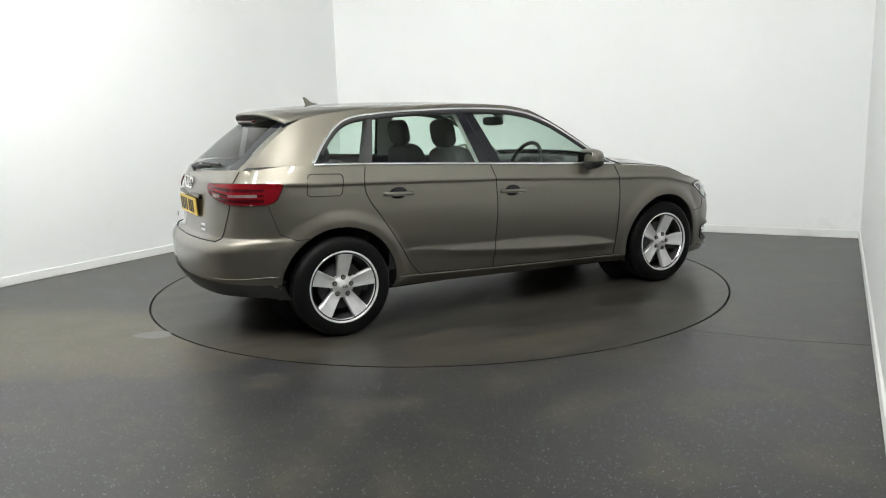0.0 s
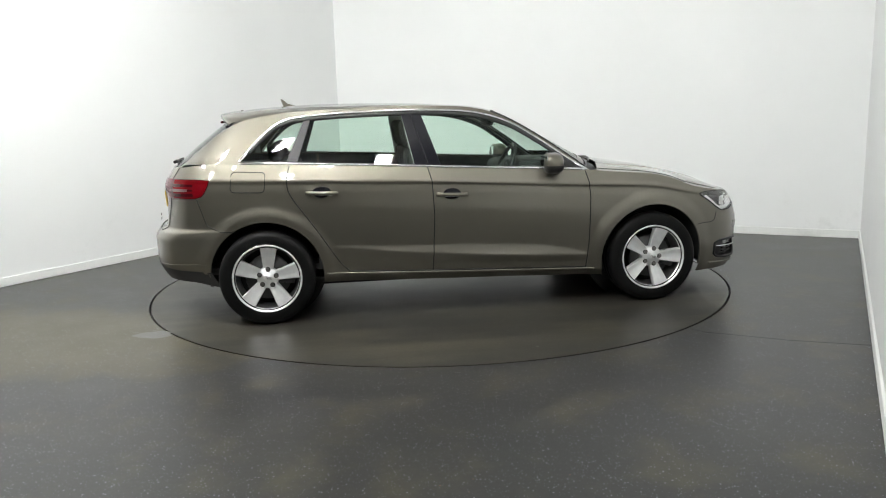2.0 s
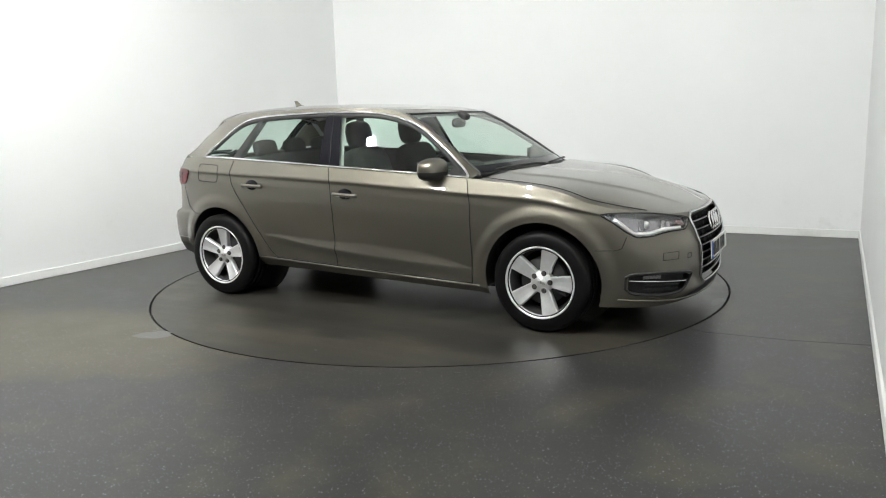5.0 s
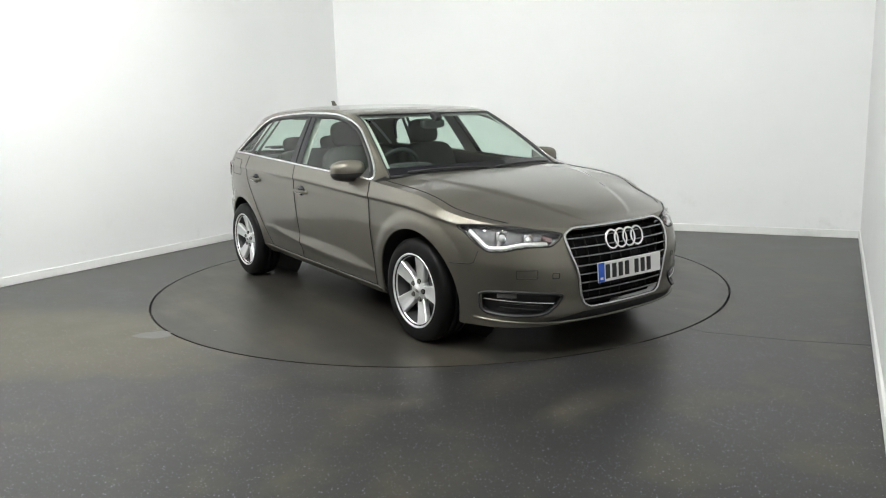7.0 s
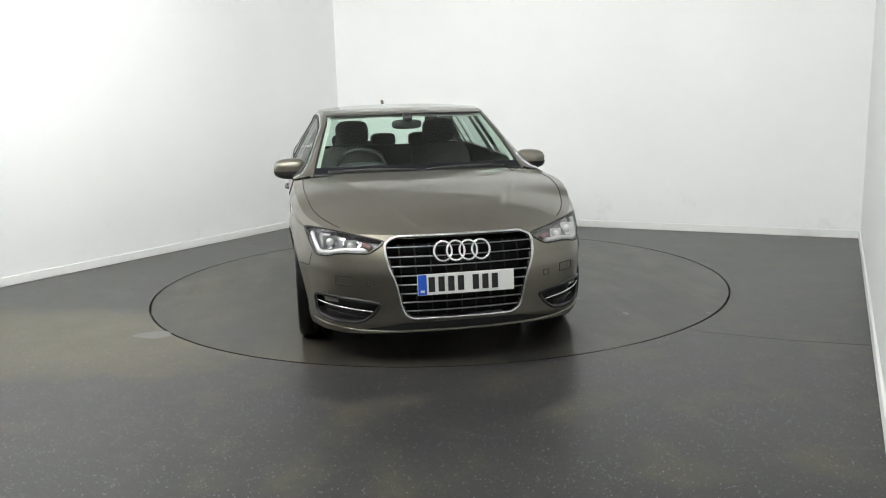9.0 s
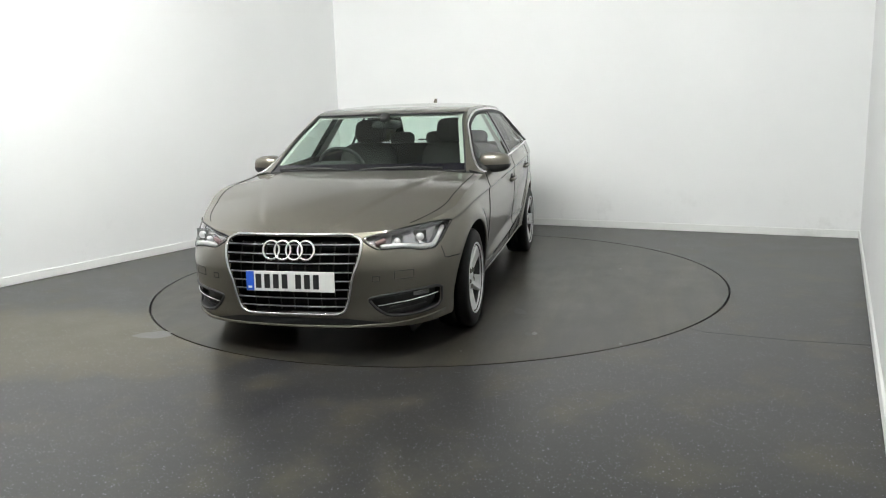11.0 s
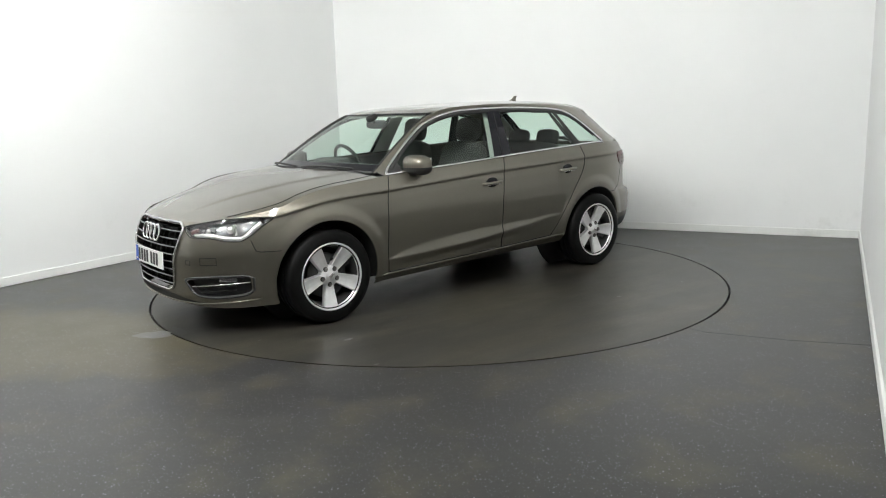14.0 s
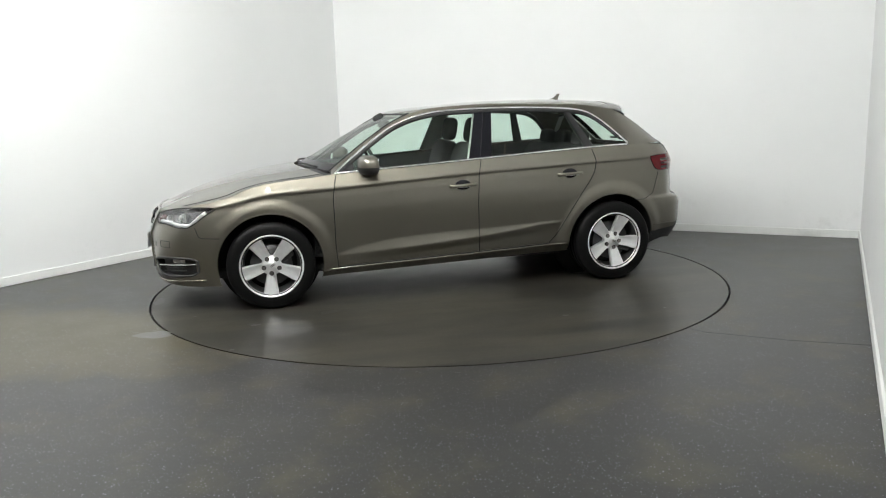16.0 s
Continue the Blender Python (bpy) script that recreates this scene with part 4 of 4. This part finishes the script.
def rear_face(car):
    for sg in (-1, 1):
        tl = new("tail_light")
        tl.parent = car
        ys = np.linspace(0.405, 0.823, 50)
        lo, hi = TAIL_BOT(ys), np.maximum(TAIL_TOP(ys), TAIL_BOT(ys) + 0.001)
        ruled_end("lens", ys, lo, hi, 16, sg, 0.006, RED, tl, "glossy red lamp lens", front=False)
        rim = np.vstack([end_pts(ys, lo, 0.003, False), end_pts(ys[::-1], hi[::-1], 0.003, False)])
        rim[:, 1] *= sg
        tube("lens_edge", rim, 0.004, REDDARK, tl, closed=True, seg=6)
        yb = np.linspace(0.46, 0.785, 30)
        for a, b, mt in ((0.62, 0.76, REDDARK), (0.40, 0.50, REDDARK), (0.12, 0.28, REDDARK)):
            l2, h2 = TAIL_BOT(yb), TAIL_TOP(yb)
            ruled_end("lens_bar", yb, l2 + (h2 - l2) * a, l2 + (h2 - l2) * b, 4, sg, 0.0085, mt, tl, front=False)
        yb = np.linspace(0.50, 0.575, 12)
        ruled_end("reverse_lamp", yb, 0.882 + 0 * yb, 0.902 + 0 * yb, 4, sg, 0.010, CLEARL, tl, "pale reversing lamp", front=False)
        yb = np.linspace(0.64, 0.77, 14)
        ruled_end("indicator", yb, 0.886 + 0 * yb, 0.902 + 0 * yb, 4, sg, 0.010, CLEARL, tl, "pale indicator lamp", front=False)
        zz = np.linspace(0.62, 1.03, 30)
        P = end_pts(np.interp(zz, [0.62, 0.70, 0.83, 0.95, 1.03], [0.575, 0.60, 0.635, 0.645, 0.655]), zz, 0.001, False)
        P[:, 1] *= sg
        gap("tailgate_gap", P, car, 0.0035)
        zq = np.linspace(0.625, 0.835, 14)
        gap("bumper_gap", on_side(np.interp(zq, [0.625, 0.66, 0.835], [-1.60, -1.68, -1.735]), zq, sg), car, 0.0025)
        xg = np.linspace(-1.60, -1.50, 8)
        gap("bumper_gap", on_side(xg, 0.622 + 0 * xg, sg), car, 0.0025)
        yb = np.linspace(0.60, 0.83, 24)
        tube("bumper_crease", end_pts(yb, 0.405 + 0 * yb, 0.0, False) * np.array((1, sg, 1)), 0.003, PAINT, car)
    ys = np.linspace(0, 0.575, 24)
    for sg in (-1, 1):
        P = end_pts(ys, 0.622 + 0 * ys, 0.001, False)
        P[:, 1] *= sg
        gap("tailgate_gap", P, car, 0.004)
    ys = np.linspace(-0.832, 0.832, 70)
    k = np.linspace(0, 1, 6)
    lo = Z_BOT(np.interp(ends_u(np.abs(ys), False), UU, BX)) - 0.004
    hi = np.interp(np.abs(ys), [0, 0.55, 0.72, 0.832], [0.385, 0.385, 0.378, 0.352])
    P = np.stack([end_pts(ys, lo + (hi - lo) * q, 0.004, False) for q in k], 1)
    grid_obj("rear_diffuser", P, BLACK, car, "black lower rear bumper panel")
    # plate recess, plate, badge, wiper, tail pipe
    part("plate_recess", box_bm(0.03, 0.62, 0.03, pose(-2.014, 0, 0.872, 0, 8, 0), 0.01), GLOSSBLACK, car)
    number_plate(car, "rear_number_plate", pose(-2.036, 0, 0.800, 0, 3, 180), PLATEY)
    bd = new("badge")
    bd.parent = car
    for y in (-0.075, -0.025, 0.025, 0.075):
        a = np.linspace(0, 2 * np.pi, 32, endpoint=False)
        tube("ring", np.stack([-2.020 + 0.035 * np.sin(a) * 0.12, y + 0.035 * np.cos(a), 0.945 + 0.035 * np.sin(a)], -1), 0.006, CHROME, bd, closed=True)
    for y, z in ((-0.43, 0.715), (-0.43, 0.685)):
        part("model_mark", box_bm(0.006, 0.06, 0.016, pose(-2.040, y, z, 0, 4, 10), 0.002), CHROME, car, "small bright lettering bar")
    part("model_mark", box_bm(0.006, 0.05, 0.03, pose(-2.038, 0.42, 0.70, 0, 4, -10), 0.002), CHROME, car, "small bright lettering bar")
    wp = new("rear_wiper")
    wp.parent = car
    tube("wiper_arm", [(-1.965, 0.02, 1.035), (-1.968, -0.12, 1.052), (-1.945, -0.30, 1.055)], 0.012, BLACK, wp)
    tube("blade", [(-1.935, -0.05, 1.066), (-1.925, -0.25, 1.066), (-1.895, -0.38, 1.066)], 0.008, BLACK, wp)
    part("pivot", cyl_bm(0.022, 0.05, pose(-1.965, 0.02, 1.04, 0, 70)), BLACK, wp)
    for y in (0.50, 0.42):
        part("tail_pipe", cyl_bm(0.03, 0.16, pose(-1.915, y, 0.272, 0, 90), 24), CHROME, car)
    # aerial
    n = 12
    v = [(-1.195, 0, 1.410), (-1.085, 0, 1.416), (-1.165, 0, 1.436), (-1.205, 0, 1.470), (-1.217, 0, 1.470)]
    V = [(x, sy, z) for sy in (-0.012, 0.012) for x, y, z in v]
    obj("aerial", V, [(0, 1, 2, 3, 4), (9, 8, 7, 6, 5)] + [(i, i + 5, (i + 1) % 5 + 5, (i + 1) % 5) for i in range(5)], PAINT, car, smooth=False)
    # front wipers
    for y0, y1, x0, x1 in ((-0.62, -0.05, 0.925, 1.035), (0.02, 0.58, 1.035, 0.94)):
        t = np.linspace(0, 1, 12)
        tube("front_wiper", np.stack([x0 + (x1 - x0) * t + 0.03 * np.sin(np.pi * t), y0 + (y1 - y0) * t, 0.972 + 0.012 * np.sin(np.pi * t)], -1), 0.008, BLACK, car)


def wheel():
    w = new("wheel")
    R = 0.312
    lathe("tyre", [(0.205, 0.10), (0.222, 0.108), (0.245, 0.110), (0.275, 0.108), (0.298, 0.100), (0.310, 0.085), (R, 0.06), (R, 0.03), (R - 0.006, 0.028), (R - 0.006, 0.022),
                   (R, 0.02), (R, -0.02), (R - 0.006, -0.022), (R - 0.006, -0.028), (R, -0.03), (R, -0.06), (0.305, -0.09), (0.27, -0.108), (0.205, -0.10)], RUBBER, w)
    lathe("rim", [(0.216, 0.098), (0.2265, 0.104), (0.2245, 0.1105), (0.2165, 0.110), (0.211, 0.101), (0.2025, 0.088)], ALLOY, w, "silver alloy rim")
    lathe("rim_barrel", [(0.2025, 0.089), (0.195, 0.04), (0.185, 0.0), (0.19, -0.09), (0.21, -0.1)], BARREL, w, "inner barrel of the rim, shade put into its colour")
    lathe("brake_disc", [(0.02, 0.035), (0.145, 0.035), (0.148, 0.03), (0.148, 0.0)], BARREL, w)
    lathe("wheel_back", [(0.0, -0.02), (0.19, -0.02)], LINER, w)
    part("brake_caliper", box_bm(0.10, 0.06, 0.11, pose(-0.125, 0.035, 0.02), 0.015), BLACK, w)
    lathe("hub", [(0.0, 0.088), (0.026, 0.087), (0.031, 0.080), (0.034, 0.078), (0.062, 0.076), (0.072, 0.066), (0.07, 0.03)], ALLOY, w, seg=40)
    a = np.linspace(0, 2 * np.pi, 24, endpoint=False)
    for k in range(-1, 3):
        tube("cap_ring", np.stack([-0.0135 + 0.009 * k + 0.0065 * np.cos(a), 0 * a + 0.0885, 0.0065 * np.sin(a)], -1), 0.0013, STEEL, w, closed=True, seg=5)
    for k in range(5):
        an = math.pi / 2 + k * 2 * math.pi / 5
        rs = np.linspace(0.035, 0.217, 12)
        half = np.interp(rs, [0.035, 0.07, 0.13, 0.212], [0.028, 0.034, 0.043, 0.055])
        yt = np.interp(rs, [0.035, 0.08, 0.15, 0.212], [0.074, 0.076, 0.090, 0.103])
        cross = np.array([(-1.0, -0.035), (-1.0, -0.008), (-0.86, 0.0), (-0.3, -0.0035), (0.3, -0.0035), (0.86, 0.0), (1.0, -0.008), (1.0, -0.035)])
        V = np.zeros((12, 8, 3))
        for i in range(12):
            t = cross[:, 0] * half[i]
            V[i] = np.stack([rs[i] * math.cos(an) - t * math.sin(an), yt[i] + cross[:, 1], rs[i] * math.sin(an) + t * math.cos(an)], -1)
        obj("spoke", V.reshape(-1, 3), grid_faces(12, 8), ALLOY, w, smooth=False)
        part("wheel_bolt", cyl_bm(0.0125, 0.014, pose(0.056 * math.cos(an), 0.079, 0.056 * math.sin(an), 90), 6), STEEL, w)
        part("bolt_seat", cyl_bm(0.016, 0.006, pose(0.056 * math.cos(an), 0.0745, 0.056 * math.sin(an), 90), 16), GAP, w)
    return w


def soft_box(name, sx, sy, sz, m, material, parent, p=0.45, label=""):
    """A cushion-like rounded block."""
    n, k = 14, 24
    th, ph = np.linspace(-np.pi / 2, np.pi / 2, n), np.linspace(0, 2 * np.pi, k, endpoint=False)
    c = lambda a: np.sign(np.cos(a)) * np.abs(np.cos(a)) ** p
    s = lambda a: np.sign(np.sin(a)) * np.abs(np.sin(a)) ** p
    V = np.stack([c(th)[:, None] * c(ph)[None] * sx / 2, c(th)[:, None] * s(ph)[None] * sy / 2, s(th)[:, None] * sz / 2 + 0 * ph[None]], -1).reshape(-1, 3)
    V = [m @ Vector(v) for v in V]
    return obj(name, V, grid_faces(n, k, True), material, parent, label)


def interior(car):
    for y in (-0.36, 0.36):
        st = new("front_seat")
        st.parent = car
        soft_box("seat_cushion", 0.52, 0.50, 0.18, pose(0.10, y, 0.50, 0, -8), FABRIC, st)
        soft_box("backrest", 0.16, 0.50, 0.62, pose(-0.22, y, 0.80, 0, -14), FABRIC, st)
        soft_box("headrest", 0.10, 0.27, 0.20, pose(-0.325, y, 1.195, 0, -10), FABRIC, st, 0.6)
        for dy in (-0.06, 0.06):
            tube("headrest_post", [(-0.29, y + dy, 1.04), (-0.32, y + dy, 1.14)], 0.007, STEEL, st)
    rs = new("rear_seat")
    rs.parent = car
    soft_box("seat_cushion", 0.52, 1.24, 0.2, pose(-0.78, 0, 0.50, 0, -6), FABRIC, rs, 0.3)
    soft_box("backrest", 0.18, 1.24, 0.58, pose(-1.12, 0, 0.77, 0, -20), FABRIC, rs, 0.3)
    for y in (-0.36, 0.0, 0.36):
        soft_box("headrest", 0.09, 0.24, 0.13, pose(-1.255, y, 1.10, 0, -14), FABRIC, rs, 0.6)
    part("parcel_shelf", box_bm(0.55, 1.15, 0.03, pose(-1.56, 0, 0.985), 0.01), DASHM, car)
    soft_box("dashboard", 0.62, 1.40, 0.34, pose(0.72, 0, 0.80), DASHM, car, 0.35)
    soft_box("instrument_hood", 0.22, 0.36, 0.10, pose(0.55, -0.36, 0.955), DASHM, car, 0.6)
    soft_box("centre_console", 0.9, 0.22, 0.34, pose(0.15, 0, 0.48), DASHM, car, 0.4)
    part("cabin_floor", box_bm(2.9, 1.40, 0.05, pose(-0.45, 0, 0.34), 0.02), DASHM, car)
    a = np.linspace(0, 2 * np.pi, 40, endpoint=False)
    sw = new("steering_wheel")
    sw.parent = car
    sw.matrix_basis = pose(0.375, -0.36, 0.925, 0, -66, 0)
    tube("rim", np.stack([0.185 * np.cos(a), 0.185 * np.sin(a), 0 * a], -1), 0.015, BLACK, sw, closed=True)
    soft_box("centre_pad", 0.15, 0.17, 0.05, pose(0, 0, 0), BLACK, sw, 0.6)
    for an in (90, 270, 180):
        part("spoke", box_bm(0.12, 0.04, 0.02, pose(0, 0, 0, 0, 0, an) @ pose(0.115, 0, 0), 0.006), BLACK, sw)
    for sg in (-1, 1):
        x = np.linspace(-0.98, 0.82, 30)
        ruled_side("door_lining", x, np.full(30, 0.36), Z_BELT(x) - 0.012, 8, sg, -0.06, DASHM, car)
        x = np.linspace(-1.78, -1.0, 20)
        ruled_side("boot_lining", x, np.full(20, 0.75), Z_BELT(x) - 0.012, 6, sg, -0.06, DASHM, car)
        x = np.linspace(-1.50, -1.458, 10)
        ruled_side("rear_pillar_lining", x, Z_BELT(x), Z_RAIL(x) - 0.02, 6, sg, -0.05, LININGM, car)
    mr = new("rear_view_mirror")
    mr.parent = car
    soft_box("mirror_case", 0.05, 0.23, 0.07, pose(0.33, 0.0, 1.262, 0, 0, 8), BLACK, mr, 0.6)
    tube("mirror_stem", [(0.36, 0, 1.275), (0.385, 0, 1.315)], 0.014, BLACK, mr)
    soft_box("sensor_pod", 0.09, 0.07, 0.05, pose(0.375, 0, 1.315, 0, 28), BLACK, mr, 0.6)
    part("bulkhead", box_bm(0.03, 1.45, 0.55, pose(0.98, 0, 0.62)), LINER, car)


def build_car():
    car = new("car")
    sh = body_shell(car)
    bonnet(car)
    glasshouse(car)
    side_details(car, sh)
    front_face(car)
    rear_face(car)
    w = wheel()
    w.parent = car
    first = True
    for hx, hz in HUBS:
        for sg in (-1, 1):
            m = pose(hx, sg * 0.762, hz - 0.003, 0, 0, 180 if sg < 0 else 0) @ pose(0, 0, 0, 0, {(1, -1): -18, (-1, -1): -5, (1, 1): 32, (-1, 1): -25}[(1 if hx > 0 else -1, sg)], 0)
            if first:
                w.matrix_basis = m
                first = False
            else:
                copy_thing(w, m)
    interior(car)
    tagged(car, "grey-brown metallic five-door hatchback car parked on the turntable", "car")
    return car


room()
floor_seam()
ceiling_lights()
table = turntable()
car = build_car()
spot = flat_blob("floor_patch", -1.838, -1.453, 0.13, 0.075, 0.0012, PALE, None, 5, 0.1)
tagged(spot, "pale worn patch on the dark vinyl floor", "floor mark", kind="structure")


def motions():
    walk(table, [(t, pose(0, 0, 0, 0, 0, a)) for t, a in TURN])
    rows = []
    for t, a in TURN:
        c, s = math.cos(radians(a)), math.sin(radians(a))
        rows.append((t, pose(CAR_X * c - CAR_Y * s, CAR_X * s + CAR_Y * c, CAR_Z, 0, 0, a)))
    walk(car, rows)


motions()
